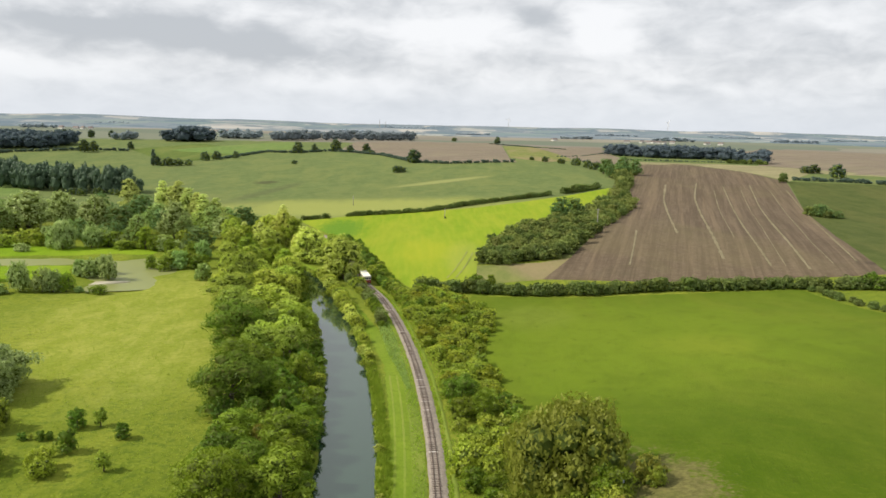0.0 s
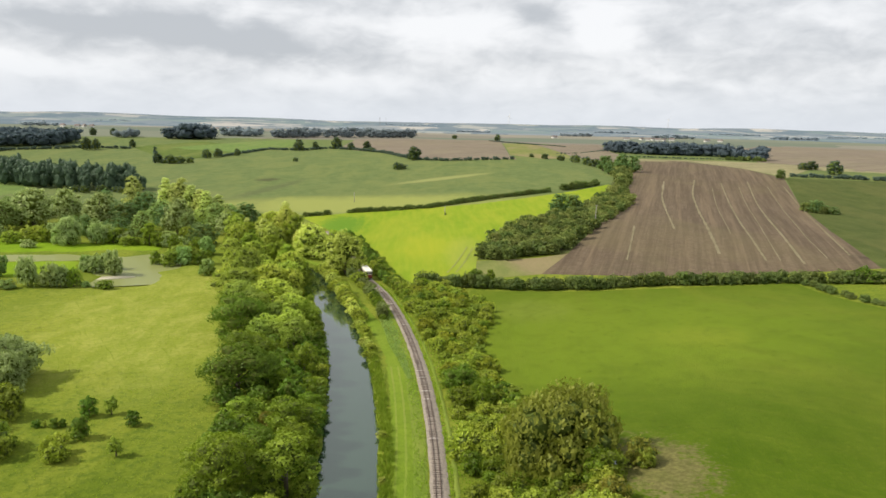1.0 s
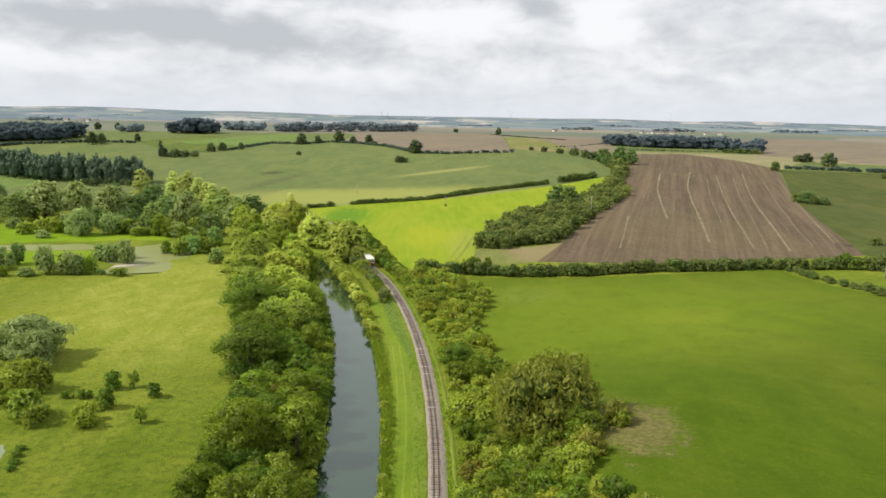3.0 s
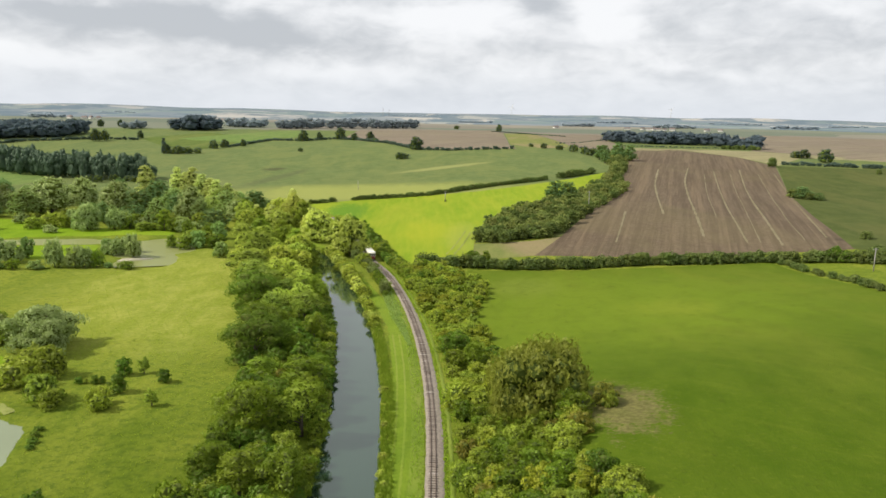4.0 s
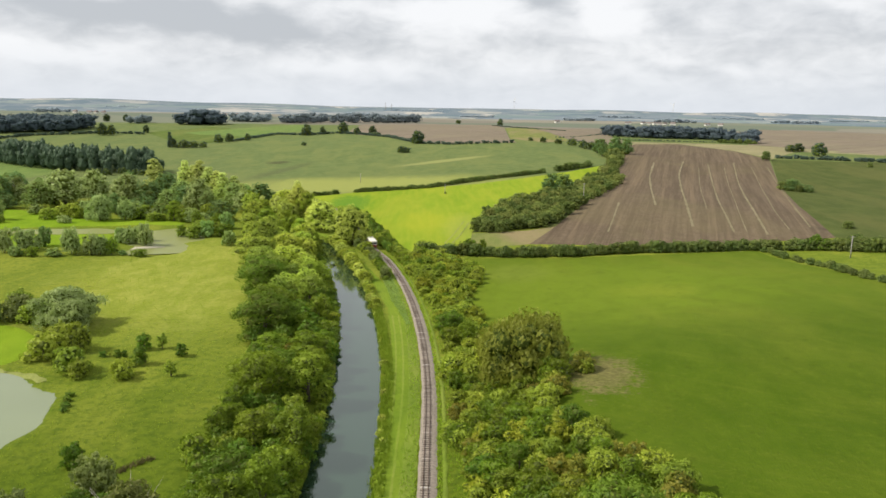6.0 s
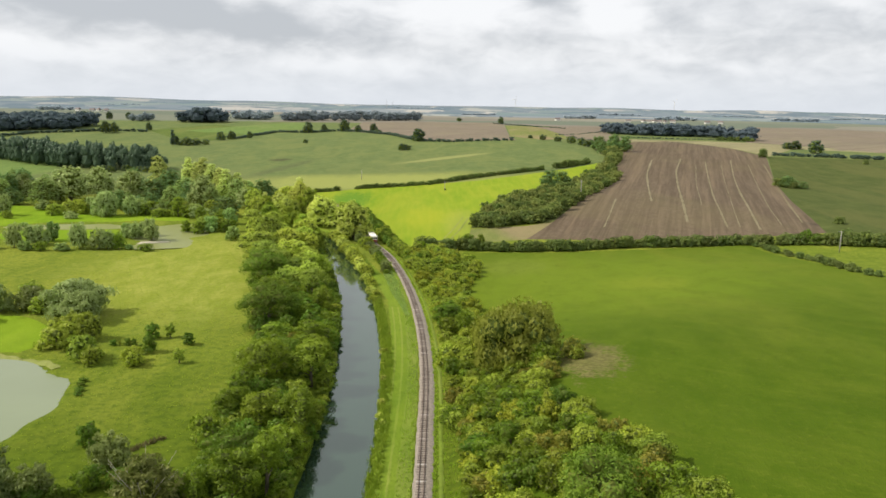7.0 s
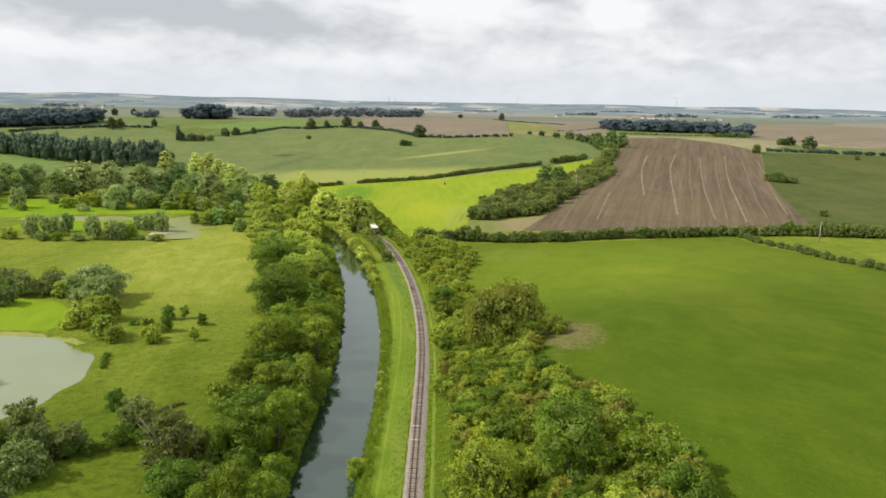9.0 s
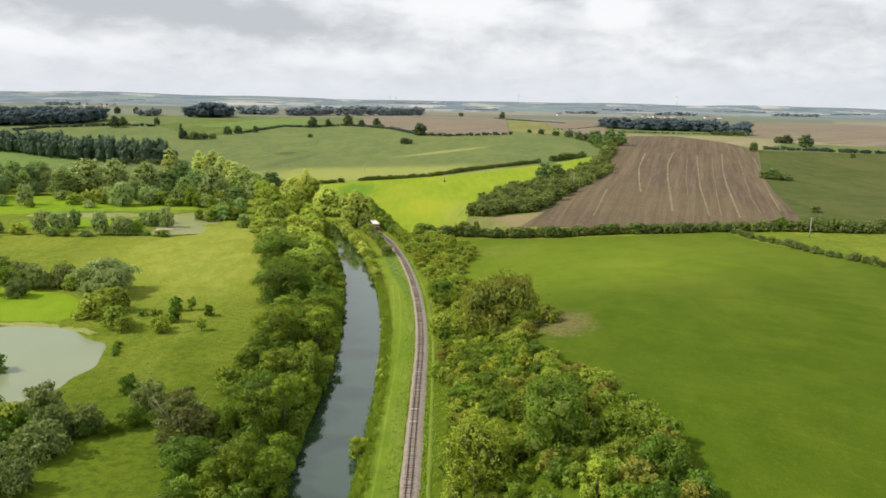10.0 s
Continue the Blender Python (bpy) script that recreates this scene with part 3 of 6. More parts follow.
def sheet(name, outline, mat, label, category="field", lift=0.2, cell=6.0, wobble=0.0):
    """A field draped over the ground inside an outline."""
    rng = np.random.default_rng(len(outline) * 7 + int(abs(outline[0][0])))
    edge = []
    for (ax, ay), (bx, by) in zip(outline, outline[1:] + outline[:1]):
        k = max(1, int(math.hypot(bx - ax, by - ay) / cell))
        for i in range(k):
            j = wobble * rng.normal(0, 1, 2) if i else (0, 0)
            edge.append(Vector((ax + (bx - ax) * i / k + j[0], ay + (by - ay) * i / k + j[1])))
    xs, ys = [p.x for p in edge], [p.y for p in edge]
    ne = len(edge)
    inner = [Vector((x + (cell / 2 if k % 2 else 0), y)) for k, y in enumerate(np.arange(min(ys) + cell / 2, max(ys), cell))
             for x in np.arange(min(xs) + cell / 2, max(xs), cell)]
    co, _, tris, *_ = delaunay_2d_cdt(edge + inner, [], [list(range(ne))], 1, 1e-4)
    X, Y = np.array([c.x for c in co]), np.array([c.y for c in co])
    rim = {(round(p.x, 2), round(p.y, 2)) for p in edge}
    Z = ground_z(X, Y) + np.array([0.02 if (round(a, 2), round(b, 2)) in rim else lift for a, b in zip(X.tolist(), Y.tolist())])
    ob = new(name, mesh_of(name, np.stack([X, Y, Z], -1).tolist(), [tuple(t) for t in tris], [mat], True))
    return tagged(ob, label, category, kind="structure")


sheet("field", [(6, 20), (12, 120), (10, 160), (8, 200), (10, 222), (43, 218), (80, 221), (103, 220), (104, 190), (107, 160), (118, 120), (150, 60), (150, -140), (30, -140)],
      M["pasture"], "smooth mown green pasture on a slope beside the hedge", cell=4.0, lift=0.12)
sheet("field", [(-62, 366), (-44, 331), (-24, 284), (-16, 254), (-7, 232), (12, 236), (14, 265), (22, 298), (36, 322), (54, 345), (67, 362), (80, 383), (94, 416), (103, 447), (100, 455), (74, 428), (49, 410), (24, 395), (-3, 387), (-21, 384), (-42, 378)],
      M["crop"], "bright yellow-green crop field in sunlight below a hedge")
sheet("field", [(33, 242), (46, 269), (67, 320), (94, 387), (116, 472), (145, 585), (158, 637), (194, 616), (216, 553), (219, 495), (181, 388), (153, 301), (134, 231), (100, 234), (63, 236)],
      M["plough"], "bare brown ploughed field with pale wheel tracks")
sheet("field", [(14, 264), (22, 294), (38, 326), (65, 361), (90, 415), (108, 478), (120, 478), (105, 424), (92, 372), (66, 316), (46, 269)], M["olivegrass"], "rough grass under the copse", lift=0.12)
sheet("field", [(12, 237), (14, 263), (35, 264), (46, 269), (33, 242)], M["stripgrass"], "strip of rough dry grass beside the ploughed field")
sheet("field", [(220, 495), (310, 470), (300, 300), (146, 215), (134, 231), (153, 301), (181, 388)], M["olivegrass"], "dull olive pasture on the hillside")
sheet("field", [(145, 588), (158, 640), (250, 618), (300, 560), (320, 525), (262, 552), (222, 497), (216, 556), (195, 619)], M["stubble"], "pale ochre stubble strip behind the ploughed field", lift=0.3, cell=12)

sheet("field", [(-95, 800), (-50, 735), (-16, 645), (12, 610), (64, 618), (63, 670), (85, 1000), (90, 1180), (-100, 1040)], M["plough2"], "bare brown field behind the hill pasture", lift=0.4, cell=20)
sheet("field", [(64, 672), (87, 1000), (120, 960), (112, 640), (86, 622)], M["stripgrass"], "narrow dull green strip field", lift=0.45, cell=15)
sheet("field", [(113, 640), (121, 960), (215, 1040), (165, 745), (160, 668), (156, 642), (140, 590)], M["plough2"], "dry brown strip field", lift=0.5, cell=15)
sheet("field", [(335, 520), (262, 556), (300, 562), (252, 620), (270, 655), (272, 760), (484, 1186), (760, 930)], M["plough2"], "broad brown field behind the trees", lift=0.4, cell=20)
sheet("field", [(-270, 800), (-232, 778), (-184, 750), (-139, 860), (-162, 985)], M["greenstrip"], "fresh green strip field on the plain", lift=0.9, cell=15)
sheet("field", [(-205, 690), (-165, 795), (-130, 790), (-260, 900), (-300, 800), (-230, 690)], M["hillgrass"], "dull green pasture on the plain", lift=0.4, cell=15)
sheet("field", [(-75, 123), (-78, 109.5), (-92, 109.5), (-125, 111), (-145, 125), (-138, 140), (-104, 139), (-88, 134)], M["lush"], "lush bright green flat beside the pond", lift=0.1, cell=3.0, wobble=0.3)
sheet("field", [(-215, 252), (-160, 261), (-150, 271), (-128, 275), (-112, 281), (-100, 281), (-101, 292), (-118, 294), (-142, 291), (-172, 312), (-215, 318)], M["lush"], "lush bright green flat between pond and marsh wood", lift=0.1, cell=4.0, wobble=0.6)

sheet("field", [(-150, 250), (-136, 253), (-118, 256), (-112, 244), (-121, 229), (-140, 226), (-155, 236)], M["lush"], "lush bright green flat behind the willow row", lift=0.1, cell=3.0, wobble=0.4)
sheet("field", [(-292, 511), (-272, 506), (-246, 482), (-238, 471), (-231, 446), (-234, 430), (-244, 418), (-300, 415), (-350, 440), (-345, 515)], M["greenstrip"], "fresh green field before the plantation", lift=0.25, cell=8.0, wobble=0.5)

# ---- water ----
ys = np.arange(-150, 412, 3.0)
cv = [(float(canal_x(y)) + s * 5.6, float(y), -0.95) for y in ys for s in (-1, 1)]
canal = new("water", mesh_of("canal_water", cv, [(2 * i, 2 * i + 1, 2 * i + 3, 2 * i + 2) for i in range(len(ys) - 1)], [M["canal"]]))
tagged(canal, "still grey-green canal water between overgrown banks", "canal", kind="structure")
for cx, cy, rx, ry, key in ((-83.5, 80, 31, 33, "pond"), (-122, 254, 66, 38, "mud")):
    pv = [(cx + rx * math.cos(a), cy + ry * math.sin(a), -0.30) for a in np.linspace(0, 2 * math.pi, 49)[:-1]]
    pond = new("water", mesh_of("pond_water", pv, [tuple(range(48))], [M[key]]))
    tagged(pond, "milky grey-green pond in the meadow", "pond", kind="structure")


# pale mud bar at the tip of the spit
bar = [(-97.5 + 6.0 * math.cos(a) + 1.2 * math.cos(2 * a), 231.5 + 2.6 * math.sin(a) + 2.5 * math.cos(a), -0.30 + 0.14 * (1 - k)) for k in (1.0, 0.5) for a in np.linspace(0, 2 * math.pi, 29)[:-1]]
tagged(new("mud_bar", mesh_of("mud_bar", bar, [(i, (i + 1) % 28, 28 + (i + 1) % 28, 28 + i) for i in range(28)] + [tuple(range(28, 56))], [M["mudbar"]], True)), "pale dried mud bar at the pond's edge", "mud bank", kind="structure")


# the pond's dry margin of pale trodden grass
mv, mf = [], []
for i in range(97):
    a = math.radians(50 + i * 0.8)
    for k in (0.985 + 0.012 * math.sin(i * 0.21), 1.03, 1.05 + 0.015 * math.sin(i * 0.17) + 0.008 * math.sin(i * 0.61)):
        x, y = -83.5 + 25.5 * k * math.cos(a), 80 + 27 * k * math.sin(a)
        mv.append((x, y, z_at(x, y) + (0.09 if k == 1.03 else 0.04)))
    if i:
        mf += [(3 * i - 3 + j, 3 * i - 2 + j, 3 * i + 1 + j, 3 * i + j) for j in (0, 1)]
tagged(new("pond_margin", mesh_of("pond_margin", mv, mf, [M["margin"]], True)), "pale dry grass margin round the pond", "bank", kind="structure")


# ---- verges, wheel tracks and small ground features ----
def ribbon(name, centre, left, right, y0, y1, mat, label, category, lift, stepping=1.5, rough=0.12, seed=3, sunk=0.25):
    """A strip along a line x = centre(y), from left to right of it, with uneven edges that sink into the grass."""
    rng = random.Random(seed)
    v, f = [], []
    rows = np.arange(y0, y1, stepping)
    for y in rows:
        xs = np.linspace(left + rng.uniform(-rough, rough), right + rng.uniform(-rough, rough), 5) + float(centre(y))
        v += [(float(x), float(y), z_at(x, y) + lift * (sunk if k in (0, 4) else 1)) for k, x in enumerate(xs)]
    for i in range(len(rows) - 1):
        f += [(i * 5 + k, i * 5 + k + 1, i * 5 + k + 6, i * 5 + k + 5) for k in range(4)]
    return tagged(new(name, mesh_of(name, v, f, [mat], True)), label, category, kind="structure")


def track_line(points, width, label, mat="track_line"):
    """A worn wheel line across a field."""
    far = [math.hypot(bx - ax, by - ay) for (ax, ay), (bx, by) in zip(points, points[1:])]
    at = np.concatenate([[0], np.cumsum(far)])
    u = np.linspace(0, at[-1], int(at[-1] / 3) + 2)
    soft = np.exp(-((u[:, None] - u[None, :]) / 16) ** 2)
    soft /= soft.sum(1)[:, None]
    pts = list(zip(*(soft @ np.interp(u, at, [p[k] for p in points]) for k in (0, 1))))
    rng = random.Random(int(points[0][0]))
    v, f = [], []
    for i, (x, y) in enumerate(pts):
        k = min(i, len(pts) - 2)
        dx, dy = pts[k + 1][0] - pts[k][0], pts[k + 1][1] - pts[k][1]
        d = math.hypot(dx, dy)
        wd = width * rng.uniform(0.16, 0.52)
        for s in (-1, 1):
            px, py = x - s * dy / d * wd, y + s * dx / d * wd
            v.append((px, py, z_at(px, py) + 0.30))
        if i:
            f.append((2 * i - 2, 2 * i - 1, 2 * i + 1, 2 * i))
    return tagged(new("wheel_track", mesh_of("wheel_track", v, f, [M[mat]], True)), label, "track", kind="structure")


ribbon("towpath", rail_x, -6.6, -3.2, 10, 150, M["towpath"], "bright mown grass towpath between canal and railway", "path", 0.11)
for a, b in ((-5.9, -5.55), (-4.5, -4.15)):
    ribbon("wheel_track", rail_x, a, b, 10, 150, M["rut"], "faint wheel rut in the towpath grass", "track", 0.125, rough=0.05, sunk=0.92)
def path_x(y):
    """The towpath where it leaves the railway and follows the canal."""
    return np.interp(y, [140, 155, 175, 211, 242, 257, 265, 280, 300], [-6.6, -8.8, -12.9, -23.0, -31.8, -37.2, -43.0, -52.0, -63.0])


ribbon("towpath", path_x, -1.8, 1.6, 148, 300, M["towpath"], "bright grass towpath bending away beside the canal", "path", 0.12, rough=0.25)
ribbon("verge", rail_x, 2.2, 2.9, 10, 215, M["weeds"], "narrow trodden strip beside the ballast", "path", 0.11, rough=0.1)
ribbon("verge", rail_x, -3.6, -1.3, 10, 215, M["weeds"], "weedy verge beside the ballast", "verge", 0.06, rough=0.15)
for pts, wd in (([(138, 475), (117, 406), (104, 352), (92, 298)], 1.2), ([(159, 483), (137, 419), (119, 353), (104, 294), (94, 254)], 1.3), ([(170, 470), (146, 389), (124, 316), (112, 270), (105, 242)], 1.0),
                ([(189, 478), (164, 402), (140, 326), (123, 268), (114, 235)], 1.0), ([(203, 460), (179, 384), (147, 291), (132, 243)], 0.8), ([(82, 321), (69, 275), (61, 249)], 0.9),
                ([(160, 456), (132, 366), (110, 288)], 0.45), ([(176, 458), (148, 369), (120, 280), (109, 241)], 0.4), ([(193, 459), (169, 383), (136, 285), (124, 241)], 0.45)):
    track_line(pts, wd, "pale grassy wheel track across the ploughed field")


for pts in ([(14.5, 291), (13, 278), (10, 261), (7, 247), (4, 238)], [(13, 294), (10, 276), (7.5, 262), (4.5, 248), (1.5, 238)]):
    track_line(pts, 0.7, "faint wheel mark in the crop", "margin")


# trampled dry patch with a small pool beside the slope
pool = [(20.9 + 0.8 * math.cos(a), 88.6 + 1.7 * math.sin(a), z_at(20.9, 88.2) + 0.34) for a in np.linspace(0, 6.283, 21)[:-1]]
tagged(new("water", mesh_of("pool_water", pool, [tuple(range(20))], [M["canal"]])), "tiny pool beside the trampled patch", "pool", kind="structure")


def tufts(name, label, spots, height, mat, seed, blades=7):
    """Tall grass and weeds: clumps of blades, joined."""
    rng = random.Random(seed)
    v, f = [], []
    for x, y in spots:
        z, s = z_at(x, y), rng.uniform(0.6, 1.3) * height
        for _ in range(blades):
            a, r = rng.uniform(0, 6.283), rng.uniform(0, 0.45) * height
            bx, by = x + r * math.cos(a), y + r * math.sin(a)
            lx, ly, wd = rng.uniform(-0.5, 0.5) * s, rng.uniform(-0.5, 0.5) * s, rng.uniform(0.07, 0.14) * height
            o = len(v)
            v += [(bx - wd * math.sin(a), by + wd * math.cos(a), z - 0.05), (bx + wd * math.sin(a), by - wd * math.cos(a), z - 0.05), (bx + lx, by + ly, z + s)]
            f.append((o, o + 1, o + 2))
    return tagged(new(name, mesh_of(name, v, f, [mat])), label, "tall grass", kind="stuff")


TR = random.Random(77)
tufts("tall_grass", "tall yellow-green grass and herbs on the canal bank", [(float(canal_x(y)) + TR.uniform(4.3, 6.3), y) for y in np.arange(20, 250, 0.11)], 0.85, M["leaf_light"], 1)
tufts("tall_grass", "rough weeds beside the railway ballast", [(float(rail_x(y)) + TR.choice([TR.uniform(-3.2, -1.35), TR.uniform(1.4, 2.2), TR.uniform(2.9, 5.5)]), y) for y in np.arange(20, 230, 0.07)], 0.38, M["leaf_light"], 2)
tufts("tall_grass", "grey-green nettles between towpath and railway", [(float(rail_x(y)) - TR.uniform(2.2, 2.6 + 2.6 * min(1, (y - 140) / 25)), y) for y in np.arange(142, 192, 0.05)], 0.45, M["leaf_marsh"], 5, 6)
tufts("tall_grass", "grass tussocks in the meadow", [(TR.uniform(-95, -34), TR.uniform(55, 215)) for _ in range(6500)], 0.22, M["leaf_light"], 3, 6)
tufts("tall_grass", "brown dead sedge along the ditch", [(-37.5 - 4 * t + TR.uniform(-0.5, 0.5), 72 - 6 * t + TR.uniform(-0.5, 0.5)) for t in np.linspace(0, 1, 60)], 0.6, M["drypatch"], 4)

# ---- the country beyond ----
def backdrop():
    """Low ridges and fields in the far distance, their blue a painted haze."""
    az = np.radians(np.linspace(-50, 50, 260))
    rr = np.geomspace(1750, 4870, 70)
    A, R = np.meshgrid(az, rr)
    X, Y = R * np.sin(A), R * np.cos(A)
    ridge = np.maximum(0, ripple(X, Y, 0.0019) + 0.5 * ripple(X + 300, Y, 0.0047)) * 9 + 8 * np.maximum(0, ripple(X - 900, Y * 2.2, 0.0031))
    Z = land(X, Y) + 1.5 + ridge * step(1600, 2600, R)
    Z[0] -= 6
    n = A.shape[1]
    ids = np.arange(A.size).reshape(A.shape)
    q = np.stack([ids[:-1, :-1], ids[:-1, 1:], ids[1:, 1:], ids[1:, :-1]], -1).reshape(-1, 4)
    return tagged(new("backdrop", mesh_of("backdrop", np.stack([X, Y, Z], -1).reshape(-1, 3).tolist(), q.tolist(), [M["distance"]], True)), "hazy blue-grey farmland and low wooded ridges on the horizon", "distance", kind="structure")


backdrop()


# ---- trees ----
def blob(c, r, rng, subdiv=1):
    bm = bmesh.new()
    bmesh.ops.create_icosphere(bm, subdivisions=subdiv, radius=1)
    v = [tuple(c[k] + r[k] * p.co[k] * rng.uniform(0.8, 1.0) for k in range(3)) for p in bm.verts]
    bm.verts.index_update()
    f = [tuple(q.index for q in t.verts) for t in bm.faces]
    bm.free()
    return v, f


def crown_mesh(name, lobes, leaves, size, mat, seed, droop=0.0, core=0.78):
    """Leaf sprays laid over the lobes of a crown, with a leafy inside."""
    rng = np.random.default_rng(seed)
    L = np.array([[*c, *r] for c, r in lobes])
    area = (L[:, 3] * L[:, 4] * L[:, 5]) ** (2 / 3)
    # sprays gather in clumps on each lobe, so that the light finds hollows between them
    n_clump = np.maximum(7, (16 * area / area.max())).astype(int)
    owner = np.repeat(np.arange(len(L)), n_clump)
    cd = rng.normal(size=(len(owner), 3))
    cd[:, 2] = np.abs(cd[:, 2]) - 0.55
    cd /= np.linalg.norm(cd, axis=1)[:, None]
    weight = (area / n_clump)[owner]
    clump = rng.choice(len(owner), leaves, p=weight / weight.sum())
    pick = owner[clump]
    d = rng.normal(size=(leaves, 3))
    d /= np.linalg.norm(d, axis=1)[:, None]
    centre = L[pick, :3] + L[pick, 3:] * cd[clump] * 0.62
    turned = (d * cd[clump]).sum(1) < -0.25
    d[turned] *= -1
    pos = centre + L[pick, 3:] * d * (0.42 + 0.10 * rng.random((leaves, 1)) + 0.18 * rng.random((leaves, 1)) ** 5)
    # two fifths lie evenly over the lobe itself
    even = rng.random(leaves) < 0.4
    up = rng.normal(size=(leaves, 3))
    up /= np.linalg.norm(up, axis=1)[:, None]
    up[:, 2] = np.where(up[:, 2] < -0.45, -up[:, 2], up[:, 2])
    pos[even] = (L[pick, :3] + L[pick, 3:] * up * (0.66 + 0.26 * rng.random((leaves, 1))))[even]
    d = np.where(even[:, None], up, 0.65 * d + 0.45 * cd[clump])
    d /= np.linalg.norm(d, axis=1)[:, None]
    keep = np.ones(leaves, bool)
    for k in range(len(L)):
        inside = (((pos - L[k, :3]) / L[k, 3:]) ** 2).sum(1) < 0.45
        keep &= ~(inside & (pick != k))
    pos, d = pos[keep], d[keep]
    m = len(pos)
    nrm = d + rng.normal(size=(m, 3)) * 0.34
    nrm /= np.linalg.norm(nrm, axis=1)[:, None]
    a = np.cross(nrm, rng.normal(size=(m, 3)))
    a /= np.linalg.norm(a, axis=1)[:, None]
    a[:, 2] -= droop
    b = np.cross(nrm, a)
    s = size * rng.uniform(0.55, 1.25, (m, 1))
    side = b * s * rng.uniform(0.32, 0.52, (m, 1))
    V = np.stack([pos - a * s * 0.5 - side, pos - a * s * 0.5 + side + nrm * s * 0.2, pos + a * s * 0.75], 1).reshape(-1, 3)
    q = np.arange(m) * 3
    F = np.stack([q, q + 1, q + 2], 1)
    v, f, ids = V.tolist(), F.tolist(), [0] * m
    if core:      # the crown's twiggy inside, its darker tone standing for shade between sprays
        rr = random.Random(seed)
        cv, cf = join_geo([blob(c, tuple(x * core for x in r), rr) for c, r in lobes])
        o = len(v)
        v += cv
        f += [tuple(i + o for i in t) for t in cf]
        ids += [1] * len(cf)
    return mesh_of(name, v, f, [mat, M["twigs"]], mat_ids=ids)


def make_tree(name, label, height, width, mat, seed, leaves=1500, size=0.42, lobes=9, trunk_h=0.3, taper=0.0, droop=0.0, category="tree", group="", low=0.0, boughs=0, core=0.56):
    """A tree or bush at the origin: tapered trunk with limbs, and an uneven crown of lobes."""
    rng = random.Random(seed)
    root = empty(name, label, category, group)
    base, top = height * trunk_h, height
    lean = (rng.uniform(-0.08, 0.08) * width, rng.uniform(-0.08, 0.08) * width)
    wide = (rng.uniform(0.88, 1.14), rng.uniform(0.88, 1.14))
    lob, limbs = [], []
    for i in range(lobes):
        t = (i + rng.uniform(0.1, 0.9)) / lobes
        r = width * rng.choice([0.11, 0.14, 0.17, 0.20, 0.24]) * (1 - taper * t * 0.5) * rng.uniform(0.9, 1.15)
        reach = width / 2 * (math.sin(math.pi * min(0.97, 0.30 + 0.60 * t)) ** 0.7) * (1 - taper * t) * rng.uniform(0.82, 1.12)
        ang = i * 2.399 + rng.uniform(-0.5, 0.5)
        off = max(0.0, reach - r * 0.8)
        z = base + (top - base) * (0.14 + 0.76 * t) + rng.uniform(-0.06, 0.06) * height
        c = (off * math.cos(ang) * wide[0] + lean[0] * t, off * math.sin(ang) * wide[1] + lean[1] * t, min(z, top * rng.uniform(0.95, 1.04) - r * 0.8))
        lob.append((c, (r * rng.uniform(0.85, 1.2), r * rng.uniform(0.85, 1.2), r * rng.uniform(0.7, 1.05))))
        limbs.append(c)
    lob.append(((0, 0, base + (top - base) * 0.46), (width * 0.32 * (1 - taper * 0.4), width * 0.32 * (1 - taper * 0.4), (top - base) * 0.40)))
    if low:
        for i in range(5):
            a = i * 1.257 + rng.uniform(-0.4, 0.4)
            k = rng.uniform(0.24, 0.36)
            lob.append(((width * k * math.cos(a), width * k * math.sin(a), height * low), (width * 0.19, width * 0.19, height * low * rng.uniform(0.9, 1.3))))
    r0 = 0.022 * height + 0.03
    geo = [tube_geo([(0, 0, -0.4), (0.02, 0, height * 0.25), (lean[0] * 0.5, lean[1] * 0.5, height * 0.72)], [r0 * 1.35, r0, r0 * 0.3], 6)]
    for c in limbs[::3] if category == "tree" else limbs[:1]:
        z0 = max(base * 0.8, c[2] - width * 0.3)
        geo.append(tube_geo([(0, 0, z0), (c[0] * 0.5, c[1] * 0.5, (z0 + c[2]) / 2 + 0.1), c], [r0 * 0.5, r0 * 0.33, r0 * 0.12], 4))
    for i in range(boughs):
        a, up = i * 2.4 + rng.uniform(-0.3, 0.3), rng.uniform(0.62, 1.02)
        tip = (width * 0.46 * math.cos(a), width * 0.46 * math.sin(a), height * up)
        geo.append(tube_geo([(0, 0, height * 0.22), (tip[0] * 0.5, tip[1] * 0.5, height * (0.22 + up) / 2 + 0.3), tip], [r0 * 0.36, r0 * 0.2, r0 * 0.05], 5))
    part("trunk", mesh_of("trunk", *join_geo(geo), [M["greybark" if boughs else "bark"]], True), root)
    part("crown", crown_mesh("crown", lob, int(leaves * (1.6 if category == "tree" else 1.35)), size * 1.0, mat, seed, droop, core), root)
    return root


KINDS = {}
RNG = random.Random(11)


def plant(kind, x, y, scale=1.0, turn=None, label="", squash=1.0, sink=0.0):
    """Set a tree of a kind on the ground; the first stands itself, the rest are copies."""
    src, used = KINDS[kind]
    turn = RNG.uniform(0, 6.283) if turn is None else turn
    m = Matrix.Translation((x, y, z_at(x, y) - sink)) @ Matrix.Rotation(turn, 4, "Z")
    ob = copy_thing(src, m) if used else src
    ob.matrix_basis = m @ Matrix.Diagonal((scale * RNG.uniform(0.88, 1.14), scale * RNG.uniform(0.88, 1.14), scale * squash * RNG.uniform(0.86, 1.16), 1))
    KINDS[kind][1] = True
    if label:
        ob["label"] = label
    return ob


def kind(key, name, label, height, width, leaf, seed, leaves, size, lobes, **kw):
    KINDS[key] = [make_tree(name, label, height, width, M[leaf], seed, leaves, size, lobes, group=name.replace("_", " ") + "s of the valley", **kw), False]


